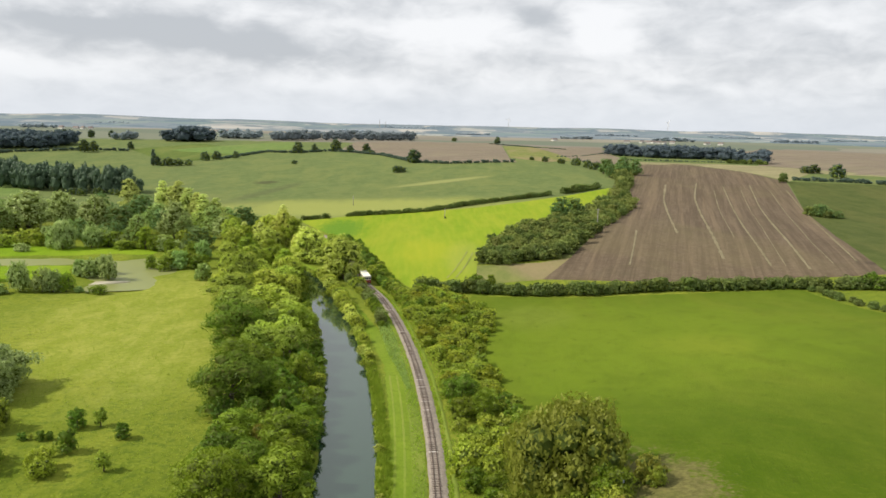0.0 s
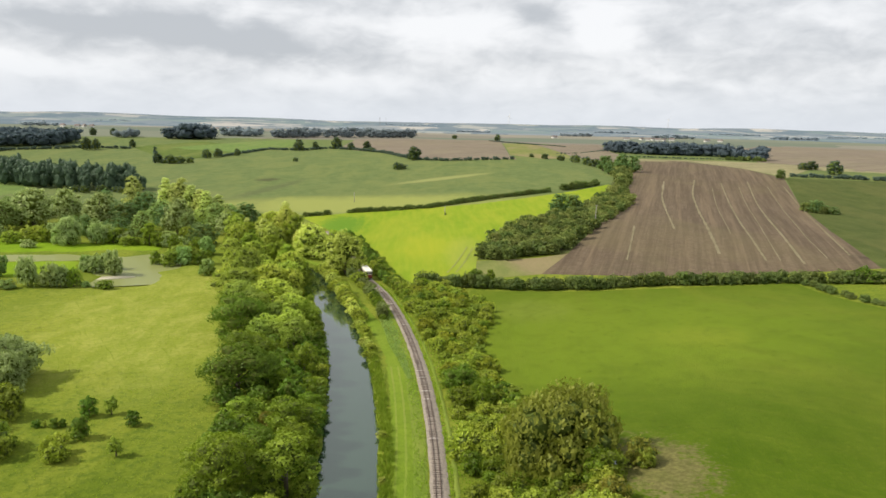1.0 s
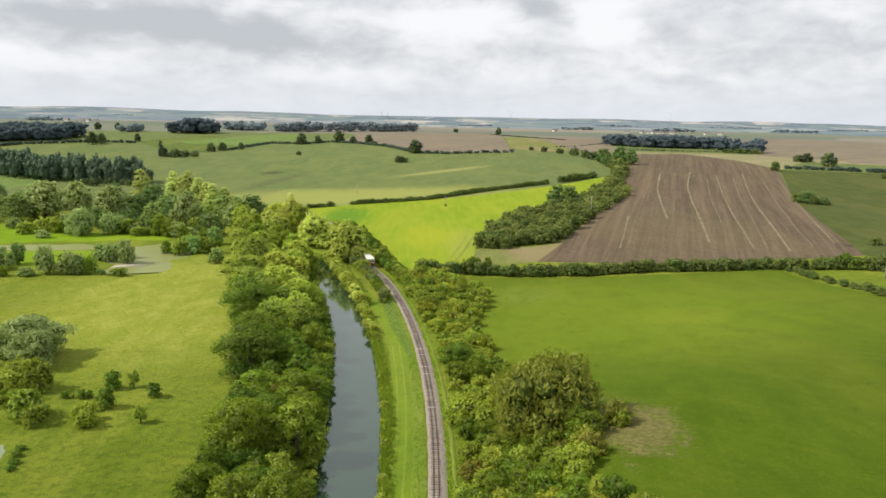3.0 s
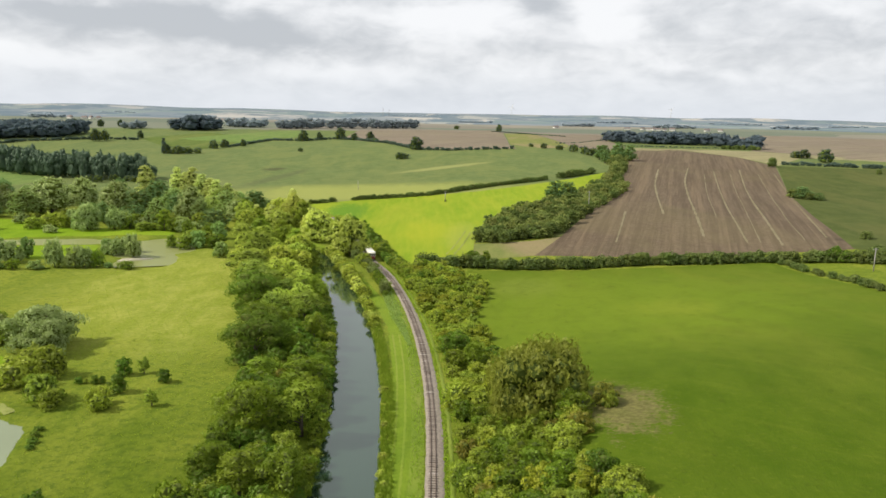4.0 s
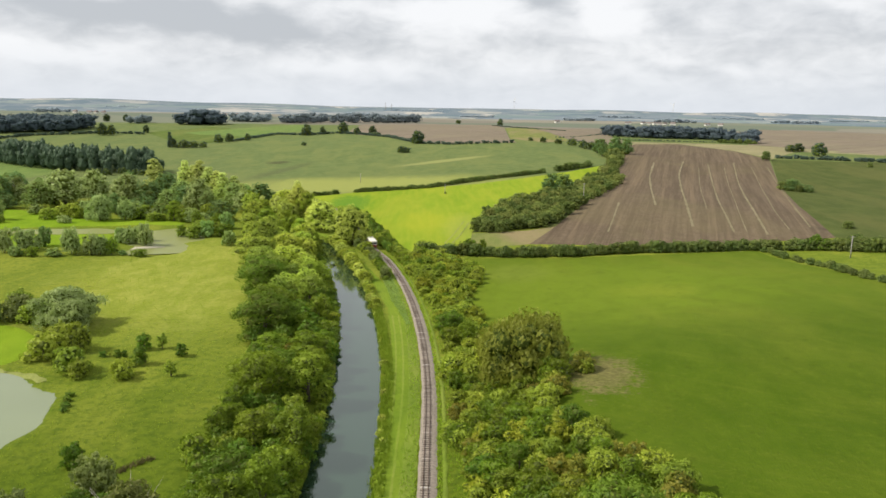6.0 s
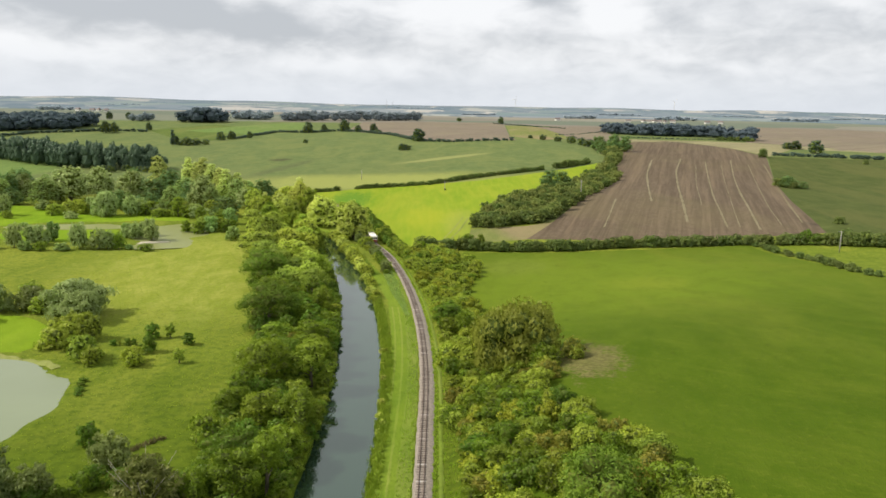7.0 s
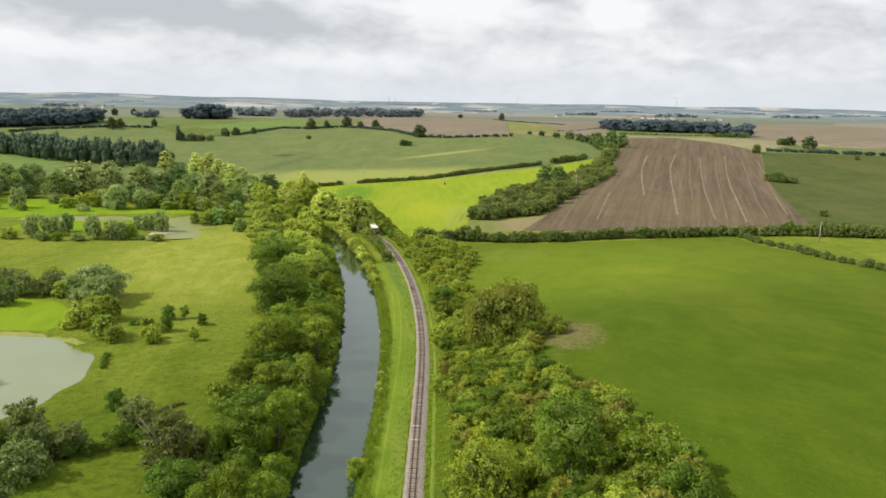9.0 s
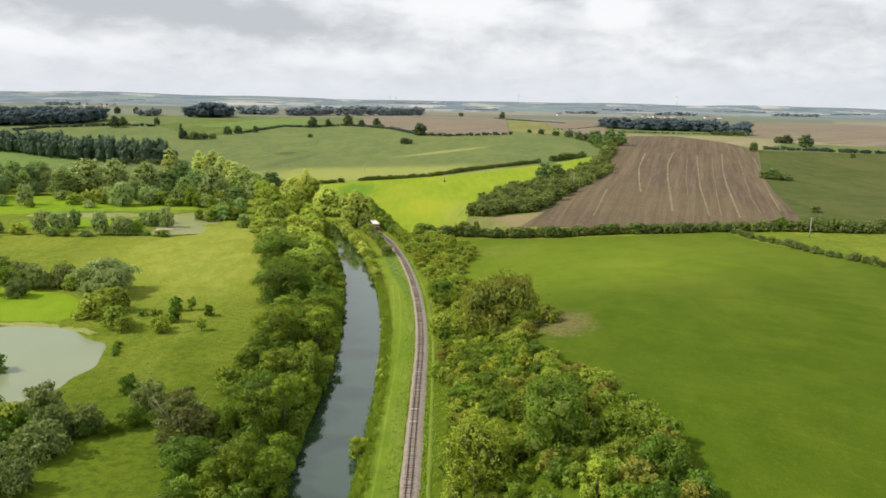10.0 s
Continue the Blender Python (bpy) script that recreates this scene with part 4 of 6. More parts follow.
kind("ash", "ash_tree", "dark green round-headed tree on the canal bank", 9.0, 7.2, "leaf_dark", 1, 4000, 0.265, 16, low=0.16)
kind("ash2", "ash_tree", "dark green spreading tree on the canal bank", 8.0, 7.6, "leaf_dark", 21, 4000, 0.265, 17, low=0.16)
kind("maple", "maple_tree", "full mid-green broadleaf tree on the canal bank", 8.5, 6.6, "leaf_mid", 2, 3600, 0.26, 15, low=0.16)
kind("maple2", "maple_tree", "mid-green domed broadleaf tree in the belt", 7.2, 6.6, "leaf_mid", 22, 3600, 0.26, 16, low=0.18)
kind("beltmaple", "maple_tree", "sunlit mid-green tree where the belt leaves the valley floor", 8.5, 7.4, "leaf_belt_lit", 61, 2800, 0.32, 18, low=0.16)
kind("beltash", "ash_tree", "domed green tree where the belt leaves the valley floor", 9.0, 7.6, "leaf_beltdark_lit", 62, 2800, 0.32, 18, low=0.16)
kind("alder", "alder_tree", "green upright waterside alder", 9.5, 5.2, "leaf_mid", 3, 3400, 0.25, 13, low=0.14)
kind("lime", "lime_tree", "fresh light green leafy tree", 7.5, 6.0, "leaf_light", 4, 2600, 0.28, 14, low=0.16)
kind("bigmaple", "maple_tree", "large spreading green tree in the belt", 9.5, 9.5, "leaf_mid", 41, 9000, 0.23, 26, low=0.16)
kind("freshmaple", "maple_tree", "large round bright green tree on the slope", 9.5, 9.5, "leaf_light", 47, 9000, 0.23, 26, low=0.16)
kind("bigash", "ash_tree", "large dark green tree on the slope", 8.5, 8.0, "leaf_dark", 42, 7500, 0.23, 24, low=0.16)
kind("goldlime", "lime_tree", "yellow-green sunlit tree beside the railway", 7.6, 7.4, "leaf_pale", 44, 2600, 0.36, 22, trunk_h=0.08, low=0.22)
kind("goldbush", "bramble_bush", "sunlit yellow-green scrub on the canal bank", 2.8, 4.0, "leaf_pale", 46, 800, 0.29, 12, trunk_h=0.08, category="bush", low=0.22)
kind("snag", "ivy_tree", "slender yellowish tree with thin foliage", 8.0, 3.4, "leaf_yellow", 23, 1100, 0.30, 9, low=0.12)
kind("bush", "green_bush", "rounded green bush in the thicket", 3.6, 4.2, "leaf_mid", 5, 640, 0.33, 11, trunk_h=0.08, category="bush", low=0.2)
kind("near_bush", "green_bush", "rounded green bush in the thicket", 3.6, 4.2, "leaf_mid", 5, 1400, 0.215, 11, trunk_h=0.08, category="near_bush", low=0.2)
kind("bush2", "green_bush", "dark green bush in the thicket", 3.9, 4.0, "leaf_dark", 25, 640, 0.33, 11, trunk_h=0.08, category="bush", low=0.2)
kind("near_bush2", "green_bush", "dark green bush in the thicket", 3.9, 4.0, "leaf_dark", 25, 1400, 0.215, 11, trunk_h=0.08, category="bush", low=0.2)
kind("bramble", "bramble_bush", "light green bramble thicket", 2.6, 4.0, "leaf_scrub", 6, 640, 0.33, 12, trunk_h=0.08, category="bush", low=0.22)
kind("near_bramble", "bramble_bush", "light green bramble thicket", 2.6, 4.0, "leaf_scrub", 6, 1400, 0.215, 12, trunk_h=0.08, category="bush", low=0.22)
kind("bramble2", "bramble_bush", "sprawling light green scrub", 3.1, 4.4, "leaf_scrub", 26, 640, 0.33, 13, trunk_h=0.08, category="bush", low=0.22)
kind("near_bramble2", "bramble_bush", "sprawling light green scrub", 3.1, 4.4, "leaf_scrub", 26, 1400, 0.215, 13, trunk_h=0.08, category="bush", low=0.22)
kind("olive", "scrub_bush", "yellowish green scrub bush", 3.2, 3.8, "leaf_yellow", 7, 640, 0.33, 11, trunk_h=0.08, category="bush", low=0.2)
kind("near_olive", "scrub_bush", "yellowish green scrub bush", 3.2, 3.8, "leaf_yellow", 7, 1400, 0.215, 11, trunk_h=0.08, category="bush", low=0.2)
kind("russet", "scrub_bush", "brownish olive hawthorn scrub at the pasture's edge", 3.0, 3.8, "leaf_russet", 71, 1200, 0.225, 12, trunk_h=0.08, category="bush", low=0.2)
kind("sunbush", "scrub_bush", "bright yellow-green bush in the thicket on the slope", 3.0, 3.8, "leaf_sunny", 72, 1000, 0.25, 12, trunk_h=0.08, category="bush", low=0.2)
kind("thorn", "hawthorn_bush", "small dark hawthorn bush in the meadow", 2.4, 2.4, "leaf_dark", 8, 750, 0.22, 9, trunk_h=0.1, category="bush", low=0.18)
kind("thorn2", "hawthorn_bush", "thin straggly hawthorn bush in the meadow", 2.2, 1.9, "leaf_yellow", 28, 420, 0.20, 7, trunk_h=0.15, category="bush")
kind("hedge", "hedge_bush", "dense dark green hedge bush", 3.0, 4.4, "leaf_hedge", 9, 520, 0.38, 9, trunk_h=0.06, category="hedge", low=0.24)
kind("hedge2", "hedge_bush", "dense rounded green hedge bush", 2.7, 4.2, "leaf_hedge", 10, 520, 0.38, 9, trunk_h=0.06, category="hedge", low=0.24)
kind("coppice", "coppice_bush", "olive-green coppice bush on the hillside", 5.2, 6.0, "leaf_olive", 11, 270, 0.68, 11, trunk_h=0.06, category="bush", low=0.2)
kind("coppice2", "coppice_bush", "broad olive-green coppice bush on the hillside", 4.8, 6.0, "leaf_olive", 31, 270, 0.68, 11, trunk_h=0.06, category="bush", low=0.2)
kind("coppicegreen", "coppice_bush", "mid-green coppice bush at the copse's edge", 5.0, 5.6, "leaf_hedge", 32, 270, 0.68, 12, trunk_h=0.06, category="bush", low=0.22)
kind("willow", "willow_tree", "silvery grey-green willow beside the pond", 7.5, 8.5, "leaf_silver", 12, 5200, 0.30, 22, trunk_h=0.1, droop=0.5, low=0.2)
kind("sallow", "willow_bush", "greyish green willow bush by the water", 4.2, 5.2, "leaf_sallow", 13, 1400, 0.30, 12, trunk_h=0.06, category="bush", droop=0.4, low=0.22)
kind("greywillow", "willow_bush", "silvery willow bush at the marsh pond", 4.2, 5.2, "leaf_silver", 63, 900, 0.37, 12, trunk_h=0.06, category="bush", droop=0.4, low=0.22)
kind("greenwillow", "willow_bush", "green willow bush at the marsh pond", 3.9, 4.0, "leaf_marsh", 64, 900, 0.37, 12, trunk_h=0.06, category="bush", droop=0.4, low=0.22)
kind("golden", "golden_willow_tree", "broad yellowish green willow on the bank", 6.8, 10.5, "leaf_golden", 14, 10500, 0.25, 34, trunk_h=0.1, droop=0.6, low=0.2, core=0.58)
kind("twiggy", "willow_tree", "half-bare olive willow with grey twigs", 6.5, 5.5, "leaf_twiggy", 33, 2600, 0.24, 18, trunk_h=0.06, droop=0.3, boughs=16, low=0.2)
kind("poplar", "poplar_tree", "tall sunlit yellow-green poplar", 17, 8.5, "leaf_poplar", 15, 2300, 0.56, 30, trunk_h=0.02, taper=0.3, low=0.2)
kind("wet", "marsh_tree", "tall green tree of the marsh wood", 13, 10, "leaf_marsh", 16, 1250, 0.66, 24, trunk_h=0.03, low=0.26)
kind("wet2", "marsh_tree", "grey-green tree of the marsh wood", 12, 10, "leaf_silver", 36, 1250, 0.66, 24, trunk_h=0.03, low=0.26)
kind("wetlight", "marsh_tree", "light green tree of the marsh wood", 12, 9.5, "leaf_marshlight", 37, 1250, 0.66, 24, trunk_h=0.03, low=0.26)
kind("wetdark", "marsh_tree", "tall dark green tree of the marsh wood", 13.5, 10.5, "leaf_marshdark", 17, 1250, 0.66, 24, trunk_h=0.03, low=0.26)
kind("far", "field_tree", "dark round tree among distant fields", 10, 9.5, "leaf_hazed_midfar", 18, 700, 0.65, 18, trunk_h=0.1, low=0.2, core=0.78)
kind("column", "poplar_tree", "dark columnar tree in the distant pasture", 14, 5.0, "leaf_hazed_midfar", 53, 420, 0.9, 12, trunk_h=0.06, taper=0.3, low=0.14)
kind("farbush", "field_bush", "dark bush among distant fields", 4.2, 6.5, "leaf_hazed_midfar", 38, 190, 0.6, 13, trunk_h=0.06, category="bush", low=0.22, core=0.66)


def scatter(region, spacing, kinds, scale=(0.8, 1.2), ok=None, jitter=0.42, apart=()):
    """Plant a mixture inside a box where ok(x, y) holds, on a jittered grid; keep clear of the spots in apart (x, y, radius)."""
    x0, x1, y0, y1 = region
    for j, y in enumerate(np.arange(y0, y1, spacing)):
        for x in np.arange(x0 + (spacing / 2 if j % 2 else 0), x1, spacing):
            px, py = x + RNG.uniform(-jitter, jitter) * spacing, y + RNG.uniform(-jitter, jitter) * spacing
            if (ok is None or ok(px, py)) and all(math.hypot(px - a, py - b) > r for a, b, r in apart):
                plant(RNG.choice(kinds), px, py, RNG.uniform(*scale))


def along(points, spacing, kinds, scale=(0.8, 1.2), wander=0.6):
    """Plant along a line."""
    for (ax, ay), (bx, by) in zip(points, points[1:]):
        n = max(1, round(math.hypot(bx - ax, by - ay) / spacing))
        for i in range(n):
            t = (i + RNG.uniform(0.2, 0.8)) / n
            plant(RNG.choice(kinds), ax + (bx - ax) * t + RNG.uniform(-wander, wander), ay + (by - ay) * t + RNG.uniform(-wander, wander), RNG.uniform(*scale))


def grove(name, label, spots, mat, seed, height=11.0, width=10.0, leaves=130, size=1.9, category="woodland"):
    """A distant wood, joined into one object: every tree a lobed crown on a stem."""
    rng = random.Random(seed)
    v, f = [], []
    for i, (x, y, s) in enumerate(spots):
        h, wd = height * s, width * s
        z = z_at(x, y)
        lobes = [((x + wd * 0.27 * math.cos(a), y + wd * 0.27 * math.sin(a), z + h * rng.uniform(0.45, 0.80)), (wd * rng.uniform(0.18, 0.28), wd * rng.uniform(0.18, 0.28), h * rng.uniform(0.16, 0.24))) for a in (0.3, 1.2, 2.1, 3.0, 3.9, 4.8, 5.7)]
        lobes.append(((x, y, z + h * 0.33), (wd * 0.50, wd * 0.50, h * 0.40)))
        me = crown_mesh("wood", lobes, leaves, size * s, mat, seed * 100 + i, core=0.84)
        o = len(v)
        v += [tuple(p.co) for p in me.vertices]
        f += [tuple(k + o for k in p.vertices) for p in me.polygons]
        bpy.data.meshes.remove(me)
    return tagged(new(name, mesh_of(name, v, f, [mat])), label, category, kind="stuff")


def hedgerow(label, points, spacing, scale, seed, wander=0.8):
    """A far field hedge, joined into one object."""
    rng = random.Random(seed)
    spots = []
    for (ax, ay), (bx, by) in zip(points, points[1:]):
        n = max(1, round(math.hypot(bx - ax, by - ay) / spacing))
        for i in range(n):
            t = (i + rng.uniform(0.1, 0.9)) / n
            spots.append((ax + (bx - ax) * t + rng.uniform(-wander, wander), ay + (by - ay) * t + rng.uniform(-wander, wander), rng.uniform(*scale)))
    return grove("hedgerow", label, spots, M["leaf_hazed_midfar"], seed, 4.0, 6.0, 60, 0.75, "hedge")


def spots_in(box, spacing, ok=None, scale=(0.8, 1.2), seed=1):
    rng = random.Random(seed)
    out = []
    for y in np.arange(box[2], box[3], spacing):
        for x in np.arange(box[0], box[1], spacing):
            px, py = x + rng.uniform(-0.4, 0.4) * spacing, y + rng.uniform(-0.4, 0.4) * spacing
            if ok is None or ok(px, py):
                out.append((px, py, rng.uniform(*scale)))
    return out


# belt on the canal's far bank; the trees that stand out first
BELT = ((-34.3, 128.9, 5.4, "bigash", 1.5, 0.76), (-42.9, 166, 5.6, "bigash", 1.5, 0.78), (-51.8, 204, 6.0, "beltash", 1.75, 0.6), (-41.6, 195, 4.6, "beltmaple", 1.35, 0.8), (-31.1, 171, 4.0, "lime", 1.4, 0.78),
        (-36.5, 147, 4.4, "bigmaple", 1.05, 0.85), (-25, 141, 3.0, "maple2", 0.95, 1.0), (-27.5, 91.5, 4.6, "bigmaple", 0.98, 0.95), (-19.8, 94, 4.2, "lime", 1.4, 0.82), (-30.9, 117, 3.0, "lime", 1.0, 0.62),
        (-26.3, 114, 2.0, "russet", 1.15, 1.3), (-22.8, 112, 3.6, "maple", 1.2, 0.68), (-20.6, 121, 2.2, "alder", 0.8, 0.66), (-29.3, 79, 2.8, "maple2", 0.85, 0.92), (-24.2, 74, 3.2, "maple", 1.05, 0.76), (-18.9, 73.5, 3.2, "maple2", 1.05, 0.9),
        (-31.5, 48.0, 4.0, "twiggy", 1.6, 0.92), (-28.4, 38, 3.0, "ash", 0.85, 0.85), (-20, 35.6, 2.7, "maple", 0.9, 1.0), (-27, 50, 2.5, "maple2", 0.75, 1.2), (-22.3, 51.5, 3.2, "maple", 1.0, 0.84), (-18.8, 54, 2.9, "alder", 0.95, 1.0),
        (-23.3, 35, 2.4, "maple", 0.8, 0.85), (-27, 29.8, 2.2, "ash2", 0.55, 1.0), (-17.3, 35.5, 2.6, "maple", 0.9, 0.8), (-24, 62, 3.0, "ash2", 0.85, 0.85), (-18.5, 63.5, 3.0, "maple2", 0.9, 0.95), (-30.2, 69, 2.8, "bush", 1.3, 1.2),
        (-25.5, 102.5, 3.0, "ash2", 0.8, 0.85), (-31.5, 104, 3.0, "maple2", 0.8, 0.9), (-20, 103, 3.0, "alder", 0.9, 0.75), (-30, 152, 2.0, "snag", 1.0, 1.0), (-27, 131, 2.8, "maple", 0.8, 0.8), (-31, 141, 2.6, "ash2", 0.7, 0.95), (-47, 184, 4.4, "beltash", 1.3, 0.9), (-35, 184, 3.4, "beltmaple", 1.0, 0.85), (-53, 220, 4.4, "beltash", 1.3, 0.9))
for x, y, r, k, s, tall in BELT:
    plant(k, x, y, s, squash=tall)


def belt_left(x, y):
    edge = np.interp(y, [20, 50, 75, 115, 150, 230, 262], [-30, -29, -31, -35, -41, -62, -66])
    return edge + 2.0 < x < float(canal_x(y)) - 5.8


scatter((-70, -16, 24, 92), 3.9, ["near_bush", "near_bush2", "near_bush2", "near_bush", "near_olive", "near_bush2"], (0.85, 1.35), belt_left, apart=[(a, b, r * 0.85) for a, b, r, *_ in BELT])
scatter((-70, -16, 92, 158), 3.9, ["bush", "bush2", "bush2", "bush", "olive", "bramble2", "bush2"], (0.85, 1.35), belt_left, apart=[(a, b, r * 0.85) for a, b, r, *_ in BELT])
scatter((-70, -16, 158, 262), 6.0, ["beltmaple", "beltash", "beltmaple", "beltash", "lime", "beltmaple", "snag"], (0.75, 1.1), lambda x, y: belt_left(x + 1.6, y), apart=[b[:3] for b in BELT])
for y in np.arange(28, 235, 3.4):      # low growth hanging over the water
    plant(("near_" if y < 90 else "") + RNG.choice(["bush", "bush2", "bramble"]), float(canal_x(y)) - 5.3 + RNG.uniform(-0.4, 0.5), y + RNG.uniform(-1, 1), RNG.uniform(0.55, 0.85))

for y in np.arange(24, 120, 2.6):      # scrub along the belt's edge in the meadow
    edge = float(np.interp(y, [20, 50, 75, 115], [-30, -29, -31, -35]))
    plant("near_" + RNG.choice(["bush", "bush2", "bush2", "olive"]), edge + 2.2 + RNG.uniform(-0.9, 0.9), y, RNG.uniform(0.7, 1.1))

# slope between railway and pasture
SLOPE = ((14.3, 90.8, 5.8, "golden", 1.30), (4.0, 132.5, 3.0, "ash", 0.72), (7.5, 126, 2.4, "maple", 0.6), (8.0, 31.5, 4.6, "freshmaple", 0.98), (16.9, 31, 4.2, "bigash", 0.98),
         (11.5, 62, 2.5, "ash", 0.42), (19.3, 19, 2.6, "lime", 0.62), (10.4, 46.6, 3.0, "thorn2", 0.6), (24.5, 40.5, 2.2, "russet", 1.1), (22.8, 50.5, 2.0, "russet", 0.9), (27.4, 24, 2.2, "russet", 1.15),
         (18.5, 78, 2.2, "russet", 1.0), (12.5, 69, 2.2, "sunbush", 1.25), (8.2, 74, 2.0, "sunbush", 1.0), (6.8, 61, 2.0, "sunbush", 1.0), (9.5, 52.5, 2.2, "sunbush", 1.15), (16.5, 62, 2.2, "sunbush", 1.0))
for x, y, r, k, s in SLOPE:
    plant(k, x, y, s, squash=1.2 if k == "golden" else 1.0)


def belt_right(x, y):
    edge = np.interp(y, [5, 14, 23, 30, 39, 49, 55, 70, 93, 113, 143, 160, 174, 199, 222], [28.5, 28.5, 28.4, 27.8, 26.6, 24.6, 21.8, 18.8, 20.0, 15.5, 10.6, 8.8, 11.2, 13.5, 4])
    start = 3.9 + 0.8 * math.sin(y * 0.21) + 4.0 * math.exp(-((y - 48) / 5) ** 2)
    return float(rail_x(y)) + start < x < edge


clear = [(a, b, r * 0.8) for a, b, r, _, _ in SLOPE] + [(21.2, 87.5, 3.0)]
scatter((-18, 32, 14, 102), 2.8, ["near_bush", "near_bramble", "near_bush", "near_bramble2", "near_olive", "near_bush2", "near_bramble", "near_olive", "russet", "near_bush"], (0.66, 1.12), belt_right, apart=clear)
scatter((-18, 32, 102, 224), 2.9, ["bramble", "bramble2", "bramble", "sunbush", "olive", "bramble2", "bush"], (0.66, 1.12), belt_right, apart=clear)
for y in np.arange(200, 312, 2.3):      # dark scrub beside the railway as it leaves the valley floor
    plant(RNG.choice(["bush", "bramble", "bush2", "olive"]), float(rail_x(y)) + 4.6 + RNG.uniform(-0.4, 0.8), y, RNG.uniform(0.65, 0.95))
    plant(RNG.choice(["bush", "bramble2", "bush2"]), float(rail_x(y)) + 7.2 + RNG.uniform(-0.6, 0.8), y, RNG.uniform(0.6, 0.9))

for x, y, k, s in ((14, 106, "olive", 1.0), (10.5, 112, "bramble2", 1.0), (12, 118, "bush", 0.9), (11.5, 130, "bush2", 0.9)):
    plant(k, x, y, s)

# towpath side
for x, y, k, s in ((-58, 299, "poplar", 0.95), (-43, 272, "goldlime", 1.75), (-28.4, 244, "goldlime", 1.6), (-31.5, 249, "goldlime", 1.2), (-46.5, 277, "goldlime", 1.3), (-36, 277, "lime", 1.3), (-32.5, 256, "lime", 0.9), (-52, 291, "lime", 1.5), (-55, 293.5, "goldlime", 1.7), (-63, 303, "beltmaple", 1.5), (-47.5, 285, "maple2", 1.3), (-60, 287, "goldlime", 1.4),
                   (-23, 231, "bramble2", 1.2), (-7.9, 49.5, "lime", 0.42), (-7.5, 52.0, "bramble2", 0.6), (-66, 306, "poplar", 0.75)):
    plant(k, x, y, s)
for y in np.arange(187, 250, 2.2):      # scrub beside the rails
    plant(RNG.choice(["bush", "bramble2", "sallow"]), float(rail_x(y)) - 3.4 - RNG.uniform(0, 1.4), y, RNG.uniform(0.45, 0.75))
for y in np.arange(76, 256, 2.2):       # scrub on the bank
    if RNG.random() < (0.95 if y > 150 else 0.35):
        plant(RNG.choice(["bramble", "bramble2", "goldbush", "goldbush"]), float(canal_x(y)) + 5.2 + RNG.uniform(-0.7, 0.5), y, RNG.uniform(0.38, 0.68) * (1.75 if y > 185 else 1.15 if y > 155 else 0.6))
for y in np.arange(222, 330, 3.2):      # closing in over the canal's far end
    if y > 284:
        plant(RNG.choice(["goldlime", "goldbush", "lime"]), float(canal_x(y)) + RNG.uniform(5.2, 8.0), y, RNG.uniform(0.55, 1.15))
    plant(RNG.choice(["lime", "bush", "maple2"]), float(canal_x(y)) - RNG.uniform(4.6, 6.0), y, RNG.uniform(0.6, 0.9) if y < 250 else RNG.uniform(0.8, 1.2))

# willows and thorns in the meadow
for x, y, k, s in ((-91, 141, "sallow", 1.5), (-97, 138, "sallow", 1.3), (-97, 129.5, "sallow", 1.1), (-103, 143, "sallow", 1.3), (-109, 147, "bush2", 1.5), (-84, 142, "bush2", 1.5), (-87, 138, "olive", 1.5), (-94, 146, "olive", 1.6), (-100, 139, "bush2", 1.4), (-106, 142, "bush", 1.4), (-114, 152, "sallow", 1.4), (-120, 150, "olive", 1.5), (-126, 155, "bush2", 1.6), (-104, 130, "sallow", 0.9), (-110, 131.5, "bush", 1.0), (-116, 134, "sallow", 1.1),
                   (-72.2, 113, "olive", 1.9), (-68.5, 119, "olive", 1.7), (-64.2, 107, "olive", 1.75), (-61.8, 103.5, "olive", 1.0), (-73.5, 122, "olive", 1.5), 
                   (-74.5, 79, "bush2", 1.1)):
    plant(k, x, y, s)
plant("willow", -79, 137, 1.5, 0.6, "great silvery grey-green willow in the meadow", 0.74)
for y in (88.0, 90.0, 92.2, 94.4):      # low growth on the pond's rim
    plant("bush2", -57.0 - (y - 88) * 0.32, y, 0.38, squash=0.55)
plant("willow", -75.5, 131.5, 1.0, 2.1, squash=0.85)
for x, y, s, k in ((-56.2, 120.4, 1.3, "thorn"), (-53.0, 121.4, 1.35, "thorn2"), (-47.8, 116.6, 0.95, "thorn"), (-62.2, 115.4, 0.6, "thorn"), (-61.0, 115.6, 0.55, "thorn2"), (-59.4, 115.3, 0.75, "thorn"), (-58.2, 115.6, 0.6, "thorn"),
                   (-53.6, 111.2, 1.35, "thorn"), (-55.0, 109.5, 0.8, "thorn2"), (-46.0, 105.3, 1.2, "thorn2"), (-46.9, 68.8, 1.5, "thorn")):
    plant(k, x, y, s)
plant("russet", 23.4, 86.6, 1.0)
plant("near_olive", 24.0, 85.6, 0.7)
plant("russet", 24.4, 88.0, 0.6)
plant("bramble", -53.6, 103.5, 1.0)
plant("bramble", -55.2, 106, 0.95)
